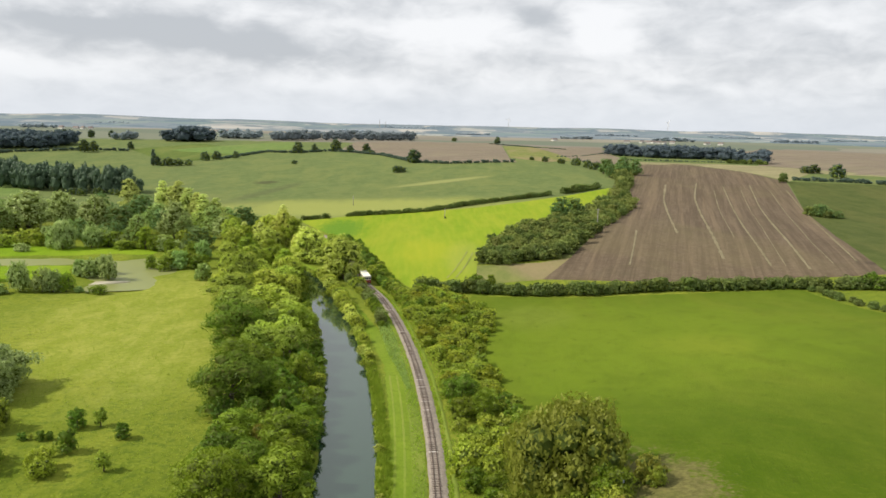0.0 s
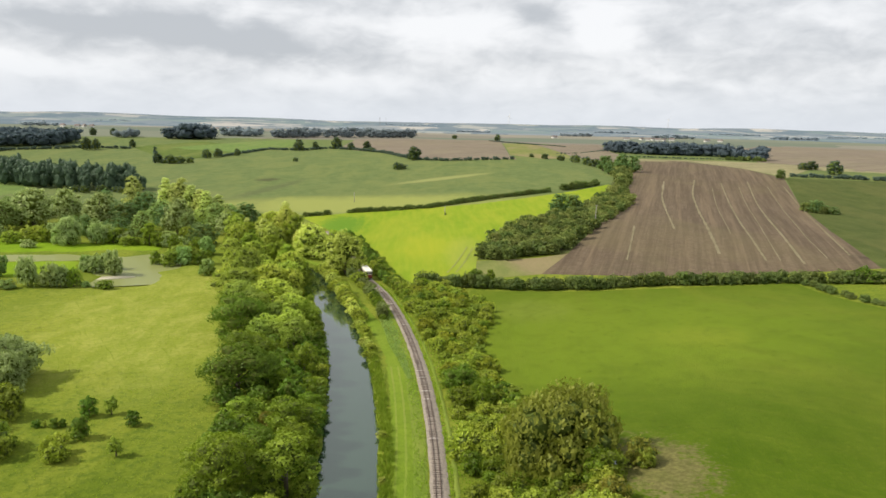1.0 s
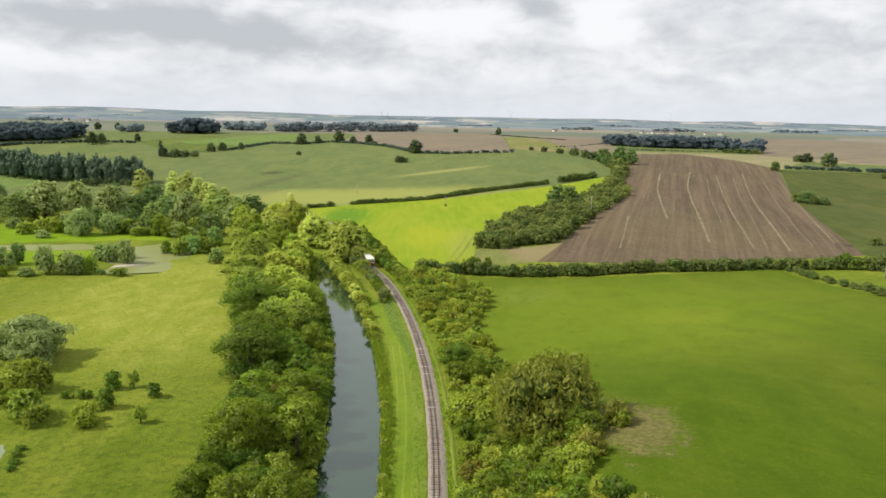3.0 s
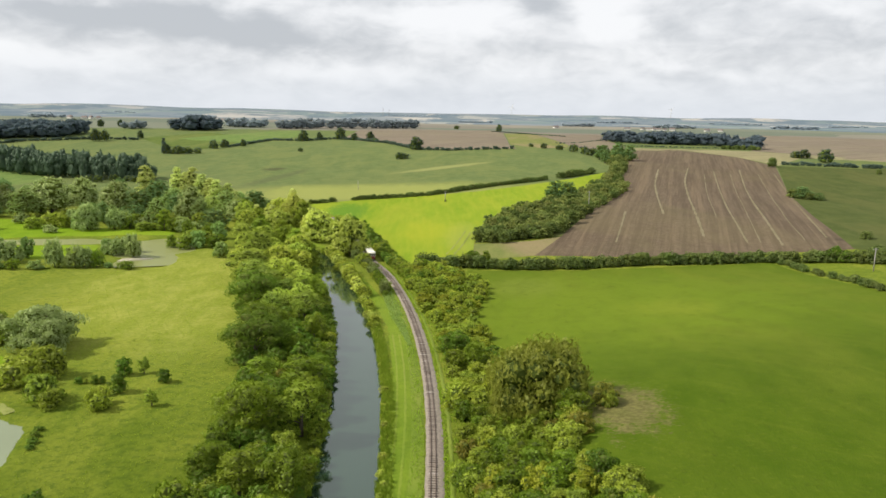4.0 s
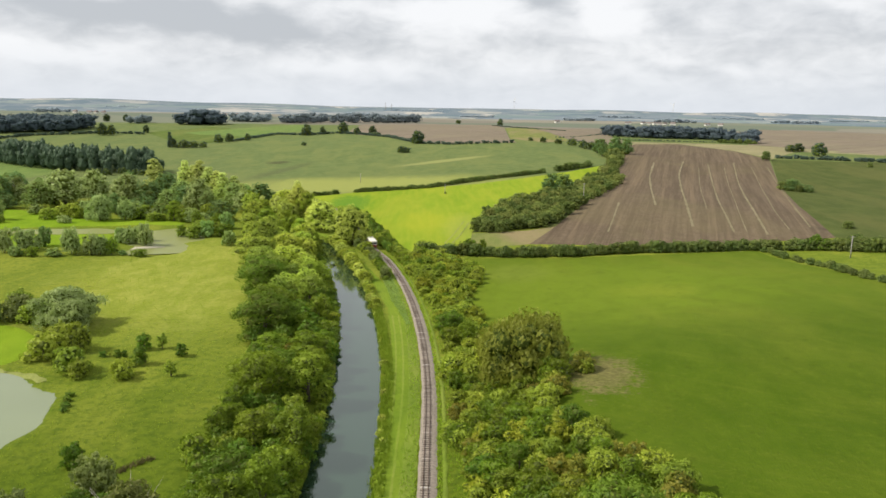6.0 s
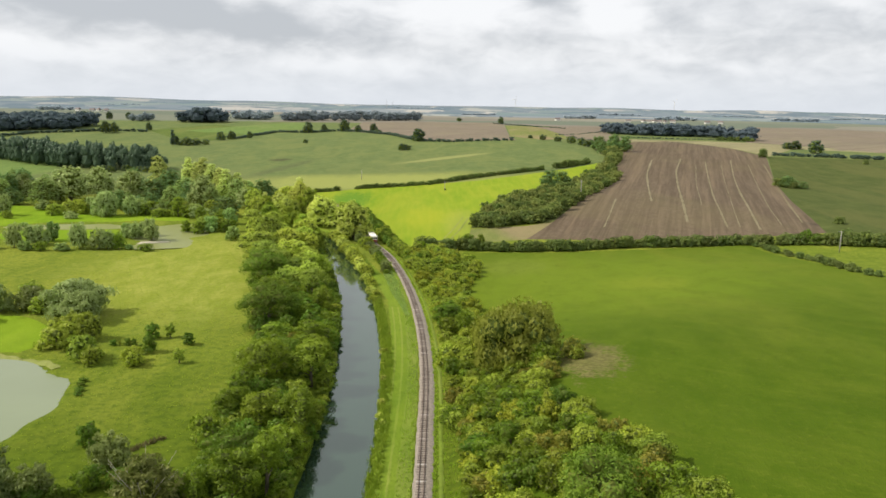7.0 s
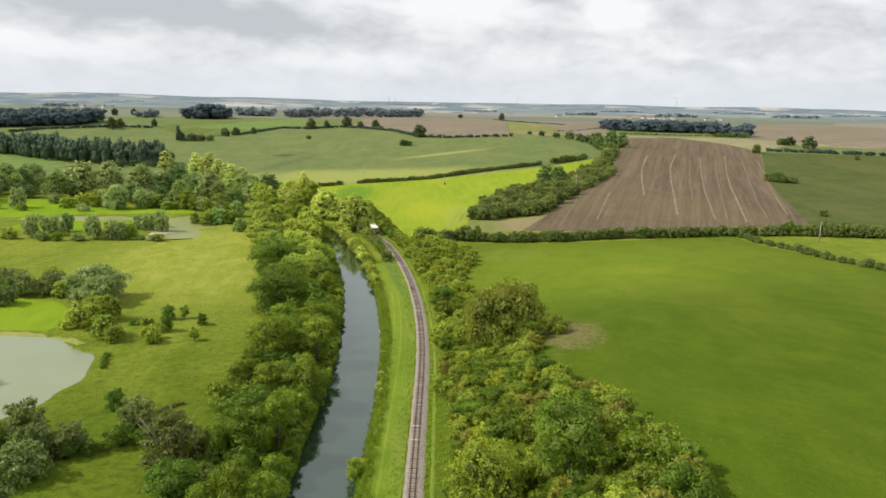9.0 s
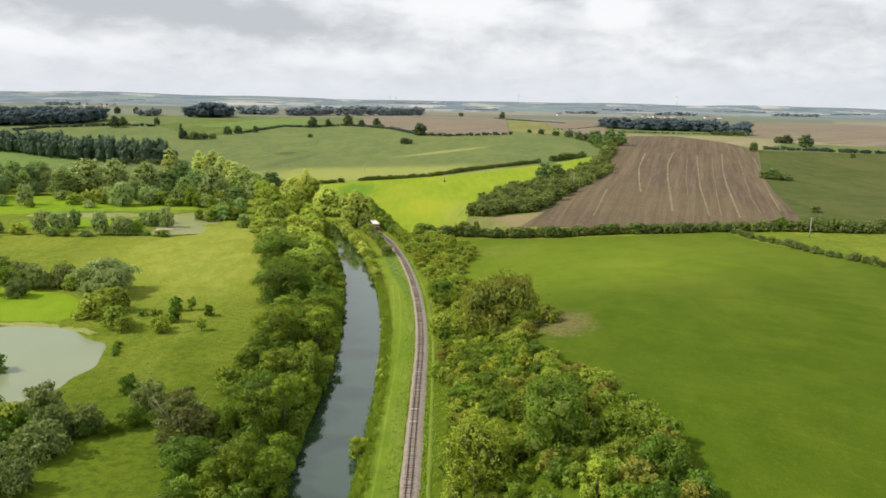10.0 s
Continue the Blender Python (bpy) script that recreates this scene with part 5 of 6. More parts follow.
# hedge of willows across the meadow, with a dark ditch
for x, y, k, s in ((-41, 62, "sallow", 1.15), (-54.5, 56.5, "sallow", 1.3), (-47.5, 53.5, "sallow", 1.15), (-50, 45.5, "sallow", 1.35), (-58.5, 55.5, "olive", 1.3), (-62, 57, "olive", 1.2),
                   (-48, 36, "sallow", 1.0), (-52, 35, "olive", 1.1), (-51, 51, "sallow", 1.1), (-53, 41, "sallow", 1.0), (-57, 50, "bush2", 1.0), (-36.5, 60, "olive", 0.7), (-66, 59, "bush", 1.0), (-70, 58, "sallow", 1.1)):
    plant(k, x, y, s)
along([(-62, 56), (-52, 53), (-45, 53), (-40, 57), (-35, 59)], 2.0, ["near_bush2", "near_bush2", "near_bush"], (0.55, 0.8), 0.7)

# marsh wood: (x, y, kind, width scale, height over width)
MARSH = ((-169, 332, "wet2", 1.75, 0.80), (-176, 336, "wet2", 1.5, 0.85), (-163, 351, "wet2", 1.22, 0.94), (-176, 321, "wet", 1.3, 0.68), (-209, 364, "wetdark", 1.30, 0.53), (-188, 318, "wetdark", 1.0, 0.5), (-157, 290, "olive", 1.9, 0.92), (-153, 296, "olive", 2.2, 0.95), (-148, 295, "olive", 2.0, 0.95), (-146, 281, "greywillow", 1.0, 0.85),
         (-135, 289, "willow", 1.12, 1.3), (-126, 292, "greywillow", 1.25, 1.5), (-145, 299, "greywillow", 1.15, 1.6), (-140, 293, "greenwillow", 1.4, 1.1), (-139, 326, "wet2", 1.43, 0.81), (-126, 321, "wetdark", 1.34, 0.70), (-121, 295, "olive", 1.9, 0.9), (-114, 290, "olive", 1.6, 0.8), (-111, 297, "wet", 1.05, 0.96), (-106, 291, "lime", 1.12, 0.97),
         (-146, 387, "poplar", 1.30, 0.78), (-135, 368, "wetdark", 1.21, 0.76), (-131, 387, "poplar", 1.12, 0.84), (-127, 384, "poplar", 1.05, 0.82), (-123, 381, "poplar", 1.12, 0.8), (-117, 378, "poplar", 1.12, 0.78), (-112, 376, "poplar", 1.05, 0.76), (-108, 373, "poplar", 1.12, 0.7), (-103, 374, "poplar", 1.0, 0.62),
         (-104, 317, "wet2", 1.16, 0.96), (-113, 330, "wetdark", 1.0, 0.85), (-120, 345, "wet", 1.1, 0.85), (-150, 355, "wet", 1.1, 0.75), (-87, 294, "wetdark", 1.07, 0.61), (-101, 295, "wetlight", 0.95, 0.48), (-94, 300, "olive", 2.0, 1.0), (-98, 312, "wet", 0.76, 0.92), (-92, 331, "wet", 1.0, 0.8), (-92, 356, "wet", 0.97, 0.79), (-81, 340, "wetdark", 1.03, 0.67), (-84, 318, "wet2", 0.9, 0.8), (-76, 312, "wet", 0.9, 0.7), (-100, 340, "wetlight", 1.0, 0.8),
         (-92, 256, "bush", 1.05, 1.25), (-87, 254, "olive", 2.0, 1.0), (-83, 256, "greenwillow", 1.60, 1.04), (-80, 260, "olive", 1.60, 0.90), (-76, 256, "bush", 1.5, 1.0), (-70, 238, "greenwillow", 1.31, 1.2), (-88, 268, "olive", 1.7, 0.9), (-94, 282, "bush", 1.4, 1.0), (-80, 274, "greenwillow", 1.6, 1.1),
         (-98, 237, "greywillow", 1.05, 1.7), (-105, 240, "greywillow", 1.31, 1.15), (-103, 246, "greywillow", 1.05, 1.55), (-108, 240, "greenwillow", 1.04, 1.33), (-114, 217, "greywillow", 1.33, 1.5), (-108, 217, "greywillow", 1.20, 1.37), (-105, 217, "greywillow", 1.0, 1.5), (-102, 218, "bush", 1.24, 1.23), (-130, 222, "greywillow", 1.56, 1.26), (-135, 217, "greywillow", 1.12, 1.5), (-129, 230, "greenwillow", 1.18, 1.32),
         (-129, 212, "greenwillow", 1.19, 0.67), (-124, 212, "bush", 0.97, 0.86), (-118, 213, "greenwillow", 1.28, 0.6), (-93, 218, "bush", 1.24, 0.60), (-98, 217, "greenwillow", 0.69, 0.59), (-141, 214, "olive", 1.5, 0.8), (-150, 216, "greenwillow", 1.4, 0.9), (-158, 217, "greywillow", 1.5, 1.2), (-165, 220, "bush", 1.5, 1.0), (-147, 208, "bush", 1.0, 0.7), (-155, 262, "greenwillow", 0.9, 0.55),
         (-185, 282, "wet", 0.7, 0.6), (-176, 286, "greywillow", 1.5, 1.3), (-170, 279, "olive", 1.2, 0.8), (-192, 290, "wetdark", 0.8, 0.55), (-199, 300, "greywillow", 1.6, 1.3), (-197, 330, "wetdark", 0.9, 0.6), (-222, 340, "wetdark", 1.1, 0.6), (-168, 303, "wet2", 0.6, 0.6), (-206, 283, "greenwillow", 1.6, 1.1))
for x, y, k, s, tall in MARSH:
    plant(k, x, y, s, squash=tall)
plant("twiggy", -196, 345, 1.5, label="half-dead willow with grey bare boughs at the marsh wood")
along([(-190, 350), (-160, 366), (-150, 372)], 7.0, ["wetdark", "wet"], (0.6, 0.9), 2)
along([(-96, 350), (-84, 330), (-74, 308)], 6.0, ["poplar", "goldlime", "wetlight"], (0.55, 0.7), 1.5)
along([(-150, 316), (-130, 306), (-112, 304)], 6.0, ["wet", "wetdark"], (0.5, 0.7), 2)
along([(-132, 300), (-118, 296), (-96, 288), (-84, 282)], 4.5, ["olive", "bush", "greywillow"], (1.0, 1.5), 2)
scatter((-330, -196, 290, 392), 9.5, ["wet", "wetdark", "wetdark", "wet2"], (0.6, 0.95), lambda x, y: y > 292 - 0.1 * (x + 200) and y < 372)
for x, y, k, s in ((-72, 288, "poplar", 0.6), (-64, 268, "lime", 1.4), (-66, 300, "poplar", 0.7), (-70, 278, "beltmaple", 1.1), (-68, 262, "beltash", 1.0), (-76, 296, "beltmaple", 1.2)):
    plant(k, x, y, s)

# hedges
along([(-6, 229), (14, 226), (25, 223), (43, 221), (63, 225), (81, 224), (100, 223), (122, 213), (137, 201), (170, 180)], 2.0, ["hedge", "hedge2", "hedge"], (0.95, 1.35), 0.8)
along([(105, 218), (106, 189), (107.5, 165), (110, 152), (118, 120)], 3.0, ["hedge", "hedge2"], (0.5, 0.85))
plant("ash", 11.5, 229, 0.6)
plant("maple", 16, 227, 0.55)
along([(118, 217), (137, 206), (160, 192)], 3.4, ["hedge", "bush2"], (1.0, 1.5), 1.5)
along([(-61, 368), (-50, 373)], 1.5, ["hedge"], (0.6, 0.85))
along([(-42, 378), (-3, 387)], 1.5, ["hedge", "hedge2"], (0.6, 0.9))
along([(-2, 388), (25, 407), (62, 428)], 1.5, ["hedge", "hedge2"], (0.65, 0.95))
along([(70, 433), (93, 453)], 2.6, ["hedge", "hedge2"], (0.9, 1.4))


# copse between the crop and the ploughed field
def copse(x, y):
    lo = np.interp(y, [262, 277, 292, 309, 325, 345, 360, 380, 415, 447, 480, 552], [12, 15, 18, 25, 33, 48, 60, 74, 90, 102, 108, 116])
    hi = np.interp(y, [264, 268, 281, 308, 330, 366, 392, 424, 481, 552], [30, 40, 49, 62, 72, 90, 98, 103, 119, 138])
    return lo + 2.0 < x < hi + 0.6


scatter((10, 145, 264, 400), 3.9, ["coppice", "coppice2", "coppicegreen"], (0.62, 0.9), copse)
scatter((60, 145, 400, 552), 4.6, ["coppice", "coppicegreen", "coppice2"], (0.7, 1.0), copse)
for x, y in ((16, 265.5), (20, 265), (24, 265), (28, 265.5), (32, 266), (36, 267), (40, 268.5), (44, 273), (48, 279), (53, 289), (58, 299), (63, 309)):      # taller green front
    plant("coppicegreen", x, y + 1.5, RNG.uniform(0.85, 1.05))
plant("wetdark", 55, 347, 1.05, squash=0.68)
plant("wetdark", 62, 352, 0.85, squash=0.75)
for x, y, s in ((119, 546, 0.75), (127, 535, 0.85), (112, 528, 0.7), (130, 518, 0.8), (122, 522, 0.9), (111, 506, 0.6)):
    plant("wetdark", x, y, s)

# trees, bushes and hedges among the fields beyond
for x, y, s in ((-16, 620, 1.15), (-64, 765, 0.9), (-97, 798, 1.35), (-117, 790, 0.8), (-131, 775, 1.2), (-81, 782, 0.8), (90, 1130, 1.0), 
                (-221, 641, 0.8), (-327, 756, 1.1), (-322, 765, 1.1), (-299, 797, 0.8), (-189, 700, 0.8), (-196, 690, 0.9), (-176, 715, 0.7), (-420, 921, 1.0), (-404, 955, 1.0), (-385, 968, 0.9)):
    plant("far", x, y, s)
for x, y, s in ((-216, 637, 0.42), (-209, 638, 0.48), (-202, 640, 0.40)):
    plant("far", x, y, s)
for x, y, s in ((176, 362, 1.7), (174, 367, 1.5), (178, 358, 1.2), (264, 454, 1.0), (145, 245, 1.0)):
    plant("hedge", x, y, s)
for x, y, s in ((-111, 639, 0.8), (-26, 553, 1.1), (-22, 555, 1.0), (-210, 635, 1.5), (-203, 637, 1.6), (-195, 639, 1.2), (86, 620, 1.0),
                (96, 604, 1.0), (104, 587, 1.3), (109, 570, 1.4), (112, 556, 1.4), (31, 1190, 1.3), (78, 640, 0.7), (-57, 745, 0.9), (-60, 752, 1.0)):
    plant("farbush", x, y, s)
for x, y, s in ((-197.5, 449, 1.2), (-190.5, 455, 1.0), (-177.5, 451, 0.9), (-183, 456, 0.8), (-204, 452, 0.9)):      # scrub before the plantation
    plant("farbush", x, y, s)
plant("column", -223, 640, 1.0)
plant("far", 263, 519, 1.15, squash=0.85)
plant("far", 264, 553, 0.95, squash=0.62)
plant("far", 257, 551, 0.85, squash=0.6)
plant("hedge", 214, 488, 1.5, squash=1.3)
plant("wetdark", 177, 362, 0.85, squash=0.5)
plant("wetdark", 182, 357, 0.6, squash=0.5)
hedgerow("dark field hedge along the hill pasture", [(-187, 705), (-164, 790), (-131, 775), (-103, 800), (-77, 778), (-45, 721), (-16, 621), (12, 602), (60, 612)], 2.6, (0.4, 0.8), 51)
hedgerow("dark hedge above the olive pasture", [(226, 502), (250, 494), (290, 478), (330, 462)], 2.4, (0.5, 0.85), 52)
hedgerow("dark hedge on the plain beyond the plantation", [(-395, 690), (-383, 733), (-344, 769), (-328, 781), (-294, 779)], 2.6, (0.5, 0.95), 53)
along([(236, 640), (262, 628)], 2.6, ["hedge", "hedge2"], (0.9, 1.3), 1.2)

grove("woodland", "long dark wood behind the ploughed field", spots_in((160, 268, 615, 745), 5.5, lambda x, y: np.interp(x, [160, 193, 242, 268], [737, 700, 690, 622]) < y < np.interp(x, [160, 193, 242, 268], [752, 722, 712, 650]), (0.75, 1.15)), M["leaf_hazed_far"], 3, 11, 13, 260, 1.0)
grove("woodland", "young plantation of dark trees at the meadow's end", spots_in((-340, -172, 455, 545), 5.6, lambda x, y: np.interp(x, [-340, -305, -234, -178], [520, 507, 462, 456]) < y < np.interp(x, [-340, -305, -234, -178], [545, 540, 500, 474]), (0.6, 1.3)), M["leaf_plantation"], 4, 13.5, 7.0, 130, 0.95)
grove("woodland", "dark wood on the plain", spots_in((-520, -375, 735, 860), 11, lambda x, y: np.interp(x, [-520, -427, -380], [700, 735, 778]) < y < np.interp(x, [-520, -430, -380], [780, 805, 850]), (1.1, 1.6)), M["leaf_hazed_far"], 5, 11, 14, 190, 1.25)
grove("woodland", "dark round wood on the plain", spots_in((-318, -262, 920, 1000), 11, lambda x, y: ((x + 290) / 28) ** 2 + ((y - 955) / 30) ** 2 < 1, (1.2, 1.7)), M["leaf_hazed_far"], 6, 11, 14, 190, 1.25)
grove("woodland", "small dark wood on the plain", spots_in((-268, -232, 1040, 1080), 11, None, (0.9, 1.3)), M["leaf_hazed_plain"], 7, 11, 14, 190, 1.25)
grove("woodland", "long low wood on the plain", spots_in((-200, -28, 1015, 1190), 11, lambda x, y: np.interp(x, [-200, -141, -28], [1020, 1072, 1170]) < y < np.interp(x, [-200, -141, -28], [1045, 1100, 1195]), (0.9, 1.4)), M["leaf_hazed_plain"], 9, 11, 14, 190, 1.25)
hedgerow("low dark hedge below the long wood", [(159, 662), (200, 648), (242, 643)], 2.2, (0.25, 0.4), 54, 0.4)
hedgerow("thin dark hedge between distant fields", [(77, 1106), (115, 968), (143, 866)], 3.0, (0.3, 0.45), 55, 0.5)
hedgerow("thin dark hedge bending across the plain", [(104, 690), (128, 700), (175, 790), (240, 960), (300, 1080)], 3.4, (0.25, 0.4), 56, 0.5)
grove("woodland", "low dark copse on the plain", spots_in((-364, -346, 930, 965), 9, None, (0.7, 1.0)), M["leaf_hazed_plain"], 8, 11, 14, 190, 1.25)
grove("woodland", "faint haze-blue tree lines on the far plain", [(r * math.sin(a + k * 0.0042), r * math.cos(a + k * 0.0042) + RNG.uniform(-15, 15), RNG.uniform(0.5, 1.0)) for a, r, n in (
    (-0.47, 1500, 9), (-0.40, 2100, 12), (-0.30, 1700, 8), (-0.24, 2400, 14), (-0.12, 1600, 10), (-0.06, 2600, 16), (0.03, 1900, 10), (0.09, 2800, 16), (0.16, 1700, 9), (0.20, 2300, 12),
    (0.27, 1650, 12), (0.33, 2500, 14), (0.40, 1800, 12), (0.46, 2300, 14)) for k in range(n)], M["leaf_hazed_distance"], 12, 10, 22, 50, 3.0)
# ---- railway ----
track = empty("railway_track", "single narrow railway track with weathered sleepers on grey ballast", "railway track", kind="structure")
ys = np.arange(-150, 330, 2.0)
prof = ((-1.35, -0.25), (-0.95, 0.15), (-0.5, 0.19), (0.5, 0.19), (1.25, 0.15), (1.95, -0.25))
bv, bf = [], []
brng = random.Random(5)
for y in ys:
    sl = float(rail_x(y + 0.5) - rail_x(y - 0.5))
    k = 1 / math.hypot(1, sl)
    for px, pz in prof:
        j = brng.uniform(-0.16, 0.16) if abs(px) > 1.3 else 0
        bv.append((float(rail_x(y)) + (px + j) * k, y - (px + j) * sl * k, max(0, z_at(float(rail_x(y)), y)) + pz + brng.uniform(-0.02, 0.02)))
for i in range(len(ys) - 1):
    bf += [(i * 6 + k, i * 6 + k + 1, i * 6 + k + 7, i * 6 + k + 6) for k in range(5)]
part("ballast_bed", mesh_of("ballast_bed", bv, bf, [M["ballast"]], True), track, "grey-brown stone ballast")
for side in (-0.34, 0.34):
    rv, rf = [], []
    for y in ys:
        sl = float(rail_x(y + 0.5) - rail_x(y - 0.5))
        base = max(0, z_at(float(rail_x(y)), y)) + 0.245
        for px, pz in ((-0.048, 0), (0.048, 0), (0.028, 0.11), (-0.028, 0.11)):
            rv.append((float(rail_x(y)) + side + px, y - side * sl, base + pz))
    for i in range(len(ys) - 1):
        rf += [(i * 4 + k, i * 4 + (k + 1) % 4, i * 4 + 4 + (k + 1) % 4, i * 4 + 4 + k) for k in range(4)]
    part("rail", mesh_of("rail", rv, rf, [M["rail"]]), track, "worn steel rail")
sl_mesh = mesh_of("sleeper", *box_geo([(0, 0, 0, 1.34, 0.30, 0.16)]), [M["sleeper"]])
for i in range(290):
    y = 30 + i * 0.70
    sl = float(rail_x(y + 0.5) - rail_x(y - 0.5))
    ob = part("sleeper", sl_mesh, track)
    ob.matrix_basis = pose(float(rail_x(y)) + brng.uniform(-0.05, 0.05), y, max(0, z_at(float(rail_x(y)), y)) + brng.uniform(0.145, 0.19), 0, 0, -math.degrees(math.atan(sl)) + brng.uniform(-3, 3))

# ---- railcar ----
def bevel_box(sx, sy, sz, bev, segs=2):
    bm = bmesh.new()
    bmesh.ops.create_cube(bm, size=1)
    bmesh.ops.scale(bm, vec=(sx, sy, sz), verts=bm.verts)
    bmesh.ops.bevel(bm, geom=bm.edges[:], offset=bev, segments=segs, profile=0.7, affect="EDGES")
    return bm


def bm_part(name, bm, mat, parent, m, label=""):
    me = bpy.data.meshes.new(name)
    bm.to_mesh(me)
    bm.free()
    me.materials.append(mat)
    ob = part(name, me, parent, label)
    ob.matrix_basis = m
    return ob


def railcar(x, y, heading):
    M_RC = Matrix.Diagonal((0.98, 1.2, 0.95, 1.0))
    root = empty("railcar", "small vintage railcar in cream and red on the track", "railcar", m=pose(x, y, z_at(x, y) + 0.39, 0, 0, heading) @ M_RC)
    bm_part("lower_body", bevel_box(2.15, 8.6, 1.05, 0.12), M["red"], root, pose(0, 0, 0.98), "dark red lower panels")
    bm_part("upper_body", bevel_box(2.11, 8.5, 1.15, 0.16), M["cream"], root, pose(0, 0, 1.98), "cream upper panels")
    bm_part("roof", bevel_box(2.2, 8.7, 0.34, 0.15, 3), M["cream"], root, pose(0, 0, 2.66), "pale cream curved roof")
    bm_part("bumper", bevel_box(1.9, 0.22, 0.2, 0.05), M["black"], root, pose(0, -4.42, 0.55))
    bm_part("bumper", bevel_box(1.9, 0.22, 0.2, 0.05), M["black"], root, pose(0, 4.42, 0.55))
    for sx in (-1.075, 1.075):
        for i in (0, 2, 3, 4, 5):
            pane = bm_part("window", bevel_box(0.06, 1.0, 0.66, 0.02, 1), M["glass"], root, pose(sx, -3.75 + i * 1.5, 1.98))
            bm_part("window_frame", bevel_box(0.08, 1.06, 0.05, 0.01, 1), M["cream"], pane, pose(0, 0, -0.35), "cream sill bar")
    for sy in (-4.27, 4.27):
        for sx in (-0.66, 0, 0.66):
            bm_part("windscreen", bevel_box(0.54, 0.06, 0.62, 0.02, 1), M["glass"], root, pose(sx, sy, 2.0))
        for sx in (-0.72, 0.72):
            lamp = bm_part("headlight", bevel_box(0.24, 0.1, 0.24, 0.05), M["cream"], root, pose(sx, sy * 1.012, 1.12), "round headlamp")
            bm_part("lens", bevel_box(0.16, 0.04, 0.16, 0.02), M["glass"], lamp, pose(0, 0.05 * math.copysign(1, sy), 0), "dark glass lens")
    for sy in (-2.9, -1.5, 1.5, 2.9):
        for sx in (-0.38, 0.38):
            bm = bmesh.new()
            bmesh.ops.create_cone(bm, cap_ends=True, segments=16, radius1=0.37, radius2=0.37, depth=0.12)
            bm_part("wheel", bm, M["black"], root, pose(sx, sy, 0.37, 0, 90, 0))
    for sx in (-1.08, 1.08):
        bm_part("door", bevel_box(0.05, 0.75, 1.9, 0.02, 1), M["red"], root, pose(sx, -2.25, 1.42), "red side door")
    return root


RC_Y = 239.5
slope = float(rail_x(RC_Y + 2) - rail_x(RC_Y - 2)) / 4
railcar(float(rail_x(RC_Y)), RC_Y, math.degrees(math.atan(-slope)))


# ---- poles ----
def pole(x, y, h, label, bar=True):
    root = empty("utility_pole", label, "pole", m=pose(x, y, z_at(x, y)))
    part("post", mesh_of("post", *tube_geo([(0, 0, -0.3), (0, 0, h * 0.5), (0.02, 0, h)], [0.17, 0.15, 0.11], 8), [M["pole"]], True), root)
    if bar:
        part("crossarm", mesh_of("crossarm", *box_geo([(0, 0, h - 0.35, 1.5, 0.12, 0.14)]), [M["pole"]]), root)
        for sx in (-0.65, 0, 0.65):
            part("insulator", mesh_of("insulator", *tube_geo([(sx, 0, h - 0.28), (sx, 0, h - 0.05)], [0.05, 0.07], 6), [M["glass"]]), root)
    return root


pole(121.2, 196.5, 6.5, "pale concrete utility pole beside the hedge")
pole(65.5, 320, 8.0, "grey wooden utility pole at the copse edge")
pole(4.6, 364.5, 5.0, "thin utility pole in the crop field", False)
pole(-42, 412.7, 5.0, "thin utility pole at the foot of the hill pasture", False)
plant("thorn", 4.8, 365.2, 0.5)


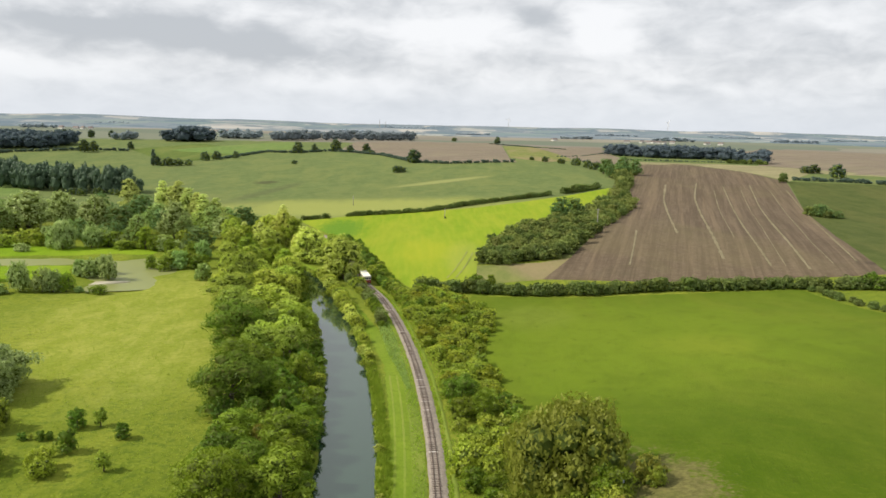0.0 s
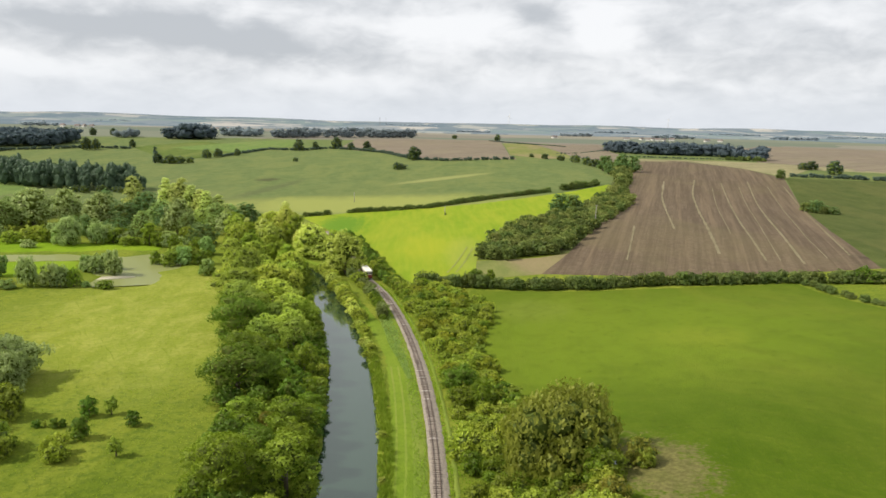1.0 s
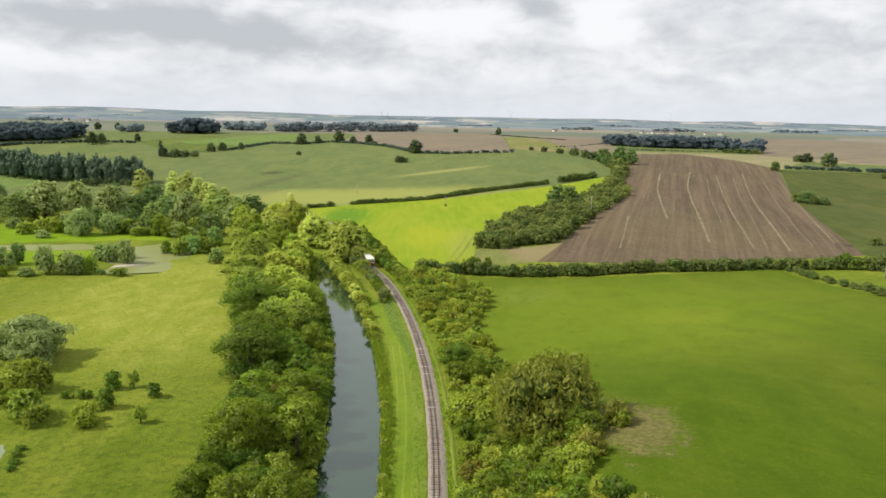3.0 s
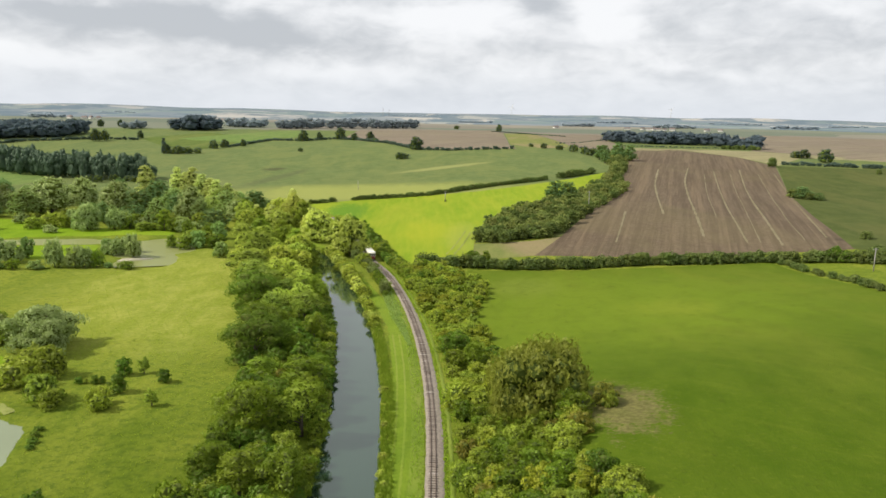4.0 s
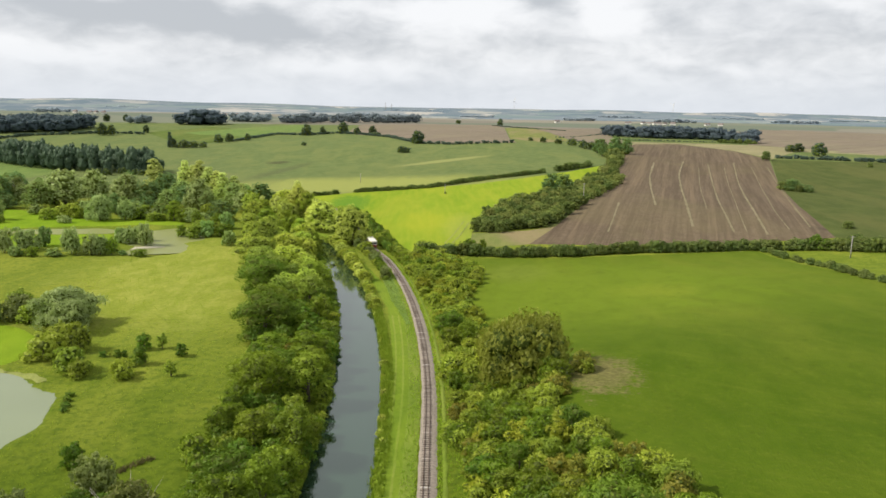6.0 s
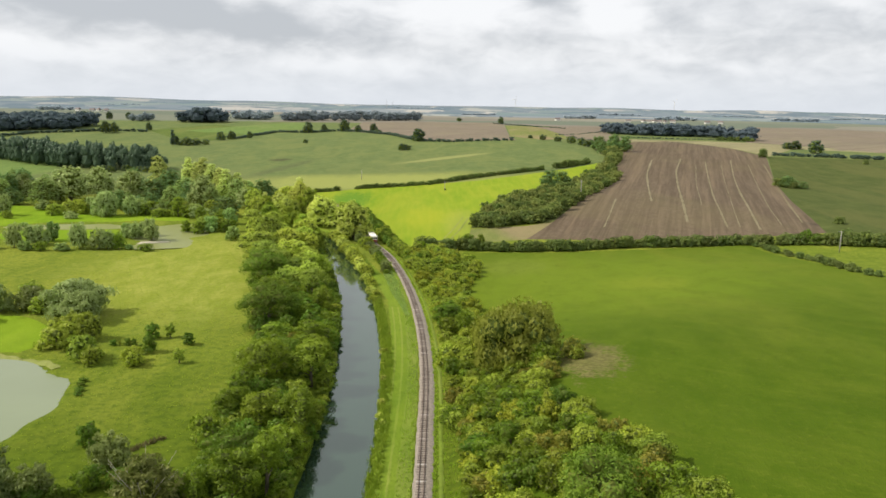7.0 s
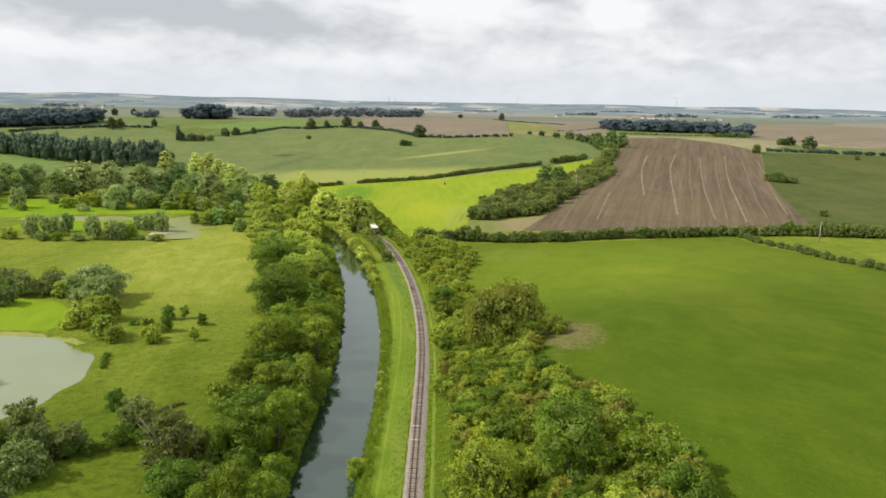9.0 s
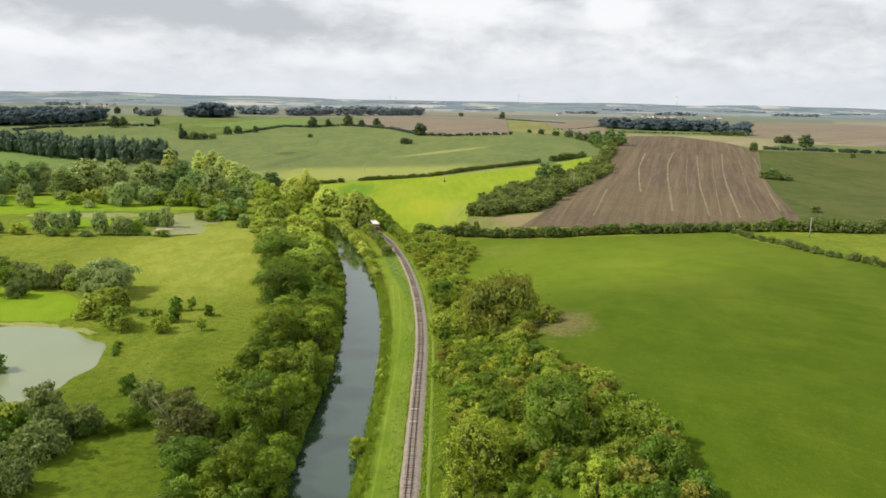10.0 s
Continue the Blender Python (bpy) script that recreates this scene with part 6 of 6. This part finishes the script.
# ---- the village on the plain ----
def house(x, y, w, d, h, turn):
    root = empty("house", "small pale house of the distant village", "house", "village houses", m=pose(x, y, z_at(x, y), 0, 0, turn))
    part("wall", mesh_of("wall", *box_geo([(0, 0, h / 2 - 0.5, w, d, h + 1)]), [M["wall"]]), root)
    e = 0.4
    rv = [(-w / 2 - e, -d / 2 - e, h - 0.2), (w / 2 + e, -d / 2 - e, h - 0.2), (w / 2 + e, d / 2 + e, h - 0.2), (-w / 2 - e, d / 2 + e, h - 0.2), (-w / 2 - e, 0, h + d * 0.4), (w / 2 + e, 0, h + d * 0.4)]
    part("roof", mesh_of("roof", rv, [(0, 1, 5, 4), (2, 3, 4, 5), (0, 4, 3), (1, 2, 5), (0, 3, 2, 1)], [M["tile"]]), root, "dark tiled gable roof")
    part("chimney", mesh_of("chimney", *box_geo([(w * 0.3, 0, h + d * 0.4, 0.8, 0.8, 1.6)]), [M["tile"]]), root)


vr = random.Random(4)
for az, r in [(0.262, 1420), (0.268, 1440), (0.274, 1420), (0.281, 1430), (0.290, 1440), (0.255, 1450), (0.330, 1440), (0.345, 1450), (0.237, 1430), (0.150, 1440), (-0.415, 1380), (-0.408, 1400), (-0.40, 1390), (-0.43, 1400), (-0.26, 1350), (-0.25, 1360)]:
    house(r * math.sin(az), r * math.cos(az), vr.uniform(6, 10), vr.uniform(5, 6), vr.uniform(2.0, 2.8), vr.uniform(-40, 40))
for az, r, h in ((-0.066, 2600, 30), (-0.0585, 2600, 26)):
    x, y = r * math.sin(az), r * math.cos(az)
    mast = empty("radio_mast", "thin grey radio mast on the horizon", "mast", m=pose(x, y, float(land(x, y)) + 1))
    part("mast_tube", mesh_of("mast_tube", *tube_geo([(0, 0, 0), (0, 0, h * 0.6), (0, 0, h)], [0.9, 0.6, 0.25], 6), [M["pole"]]), mast)
    part("platform", mesh_of("platform", *box_geo([(0, 0, h * 0.8, 2.4, 2.4, 0.8)]), [M["pole"]]), mast)


def turbine(az, r, h, spin):
    x, y = r * math.sin(az), r * math.cos(az)
    root = empty("wind_turbine", "pale wind turbine on the far ridge", "wind turbine", "far wind turbines", m=pose(x, y, float(land(x, y)) + 4))
    part("tower", mesh_of("tower", *tube_geo([(0, 0, -4), (0, 0, h * 0.5), (0, 0, h)], [1.3, 1.0, 0.7], 10), [M["wall"]], True), root)
    part("nacelle", mesh_of("nacelle", *box_geo([(0, 0, h + 1.2, 3, 7, 3)]), [M["wall"]]), root)
    for k in range(3):
        a = spin + k * 2.094
        tip = (24 * math.sin(a), -4, h + 1.2 + 24 * math.cos(a))
        part("blade", mesh_of("blade", *tube_geo([(0, -4, h + 1.2), (tip[0] * 0.5, -4, h + 1.2 + 12 * math.cos(a)), tip], [0.7, 0.5, 0.2], 6), [M["wall"]], True), root)


for az, spin in ((0.094, 0.3), (0.285, 0.7)):
    turbine(az, 4600, 46, spin)
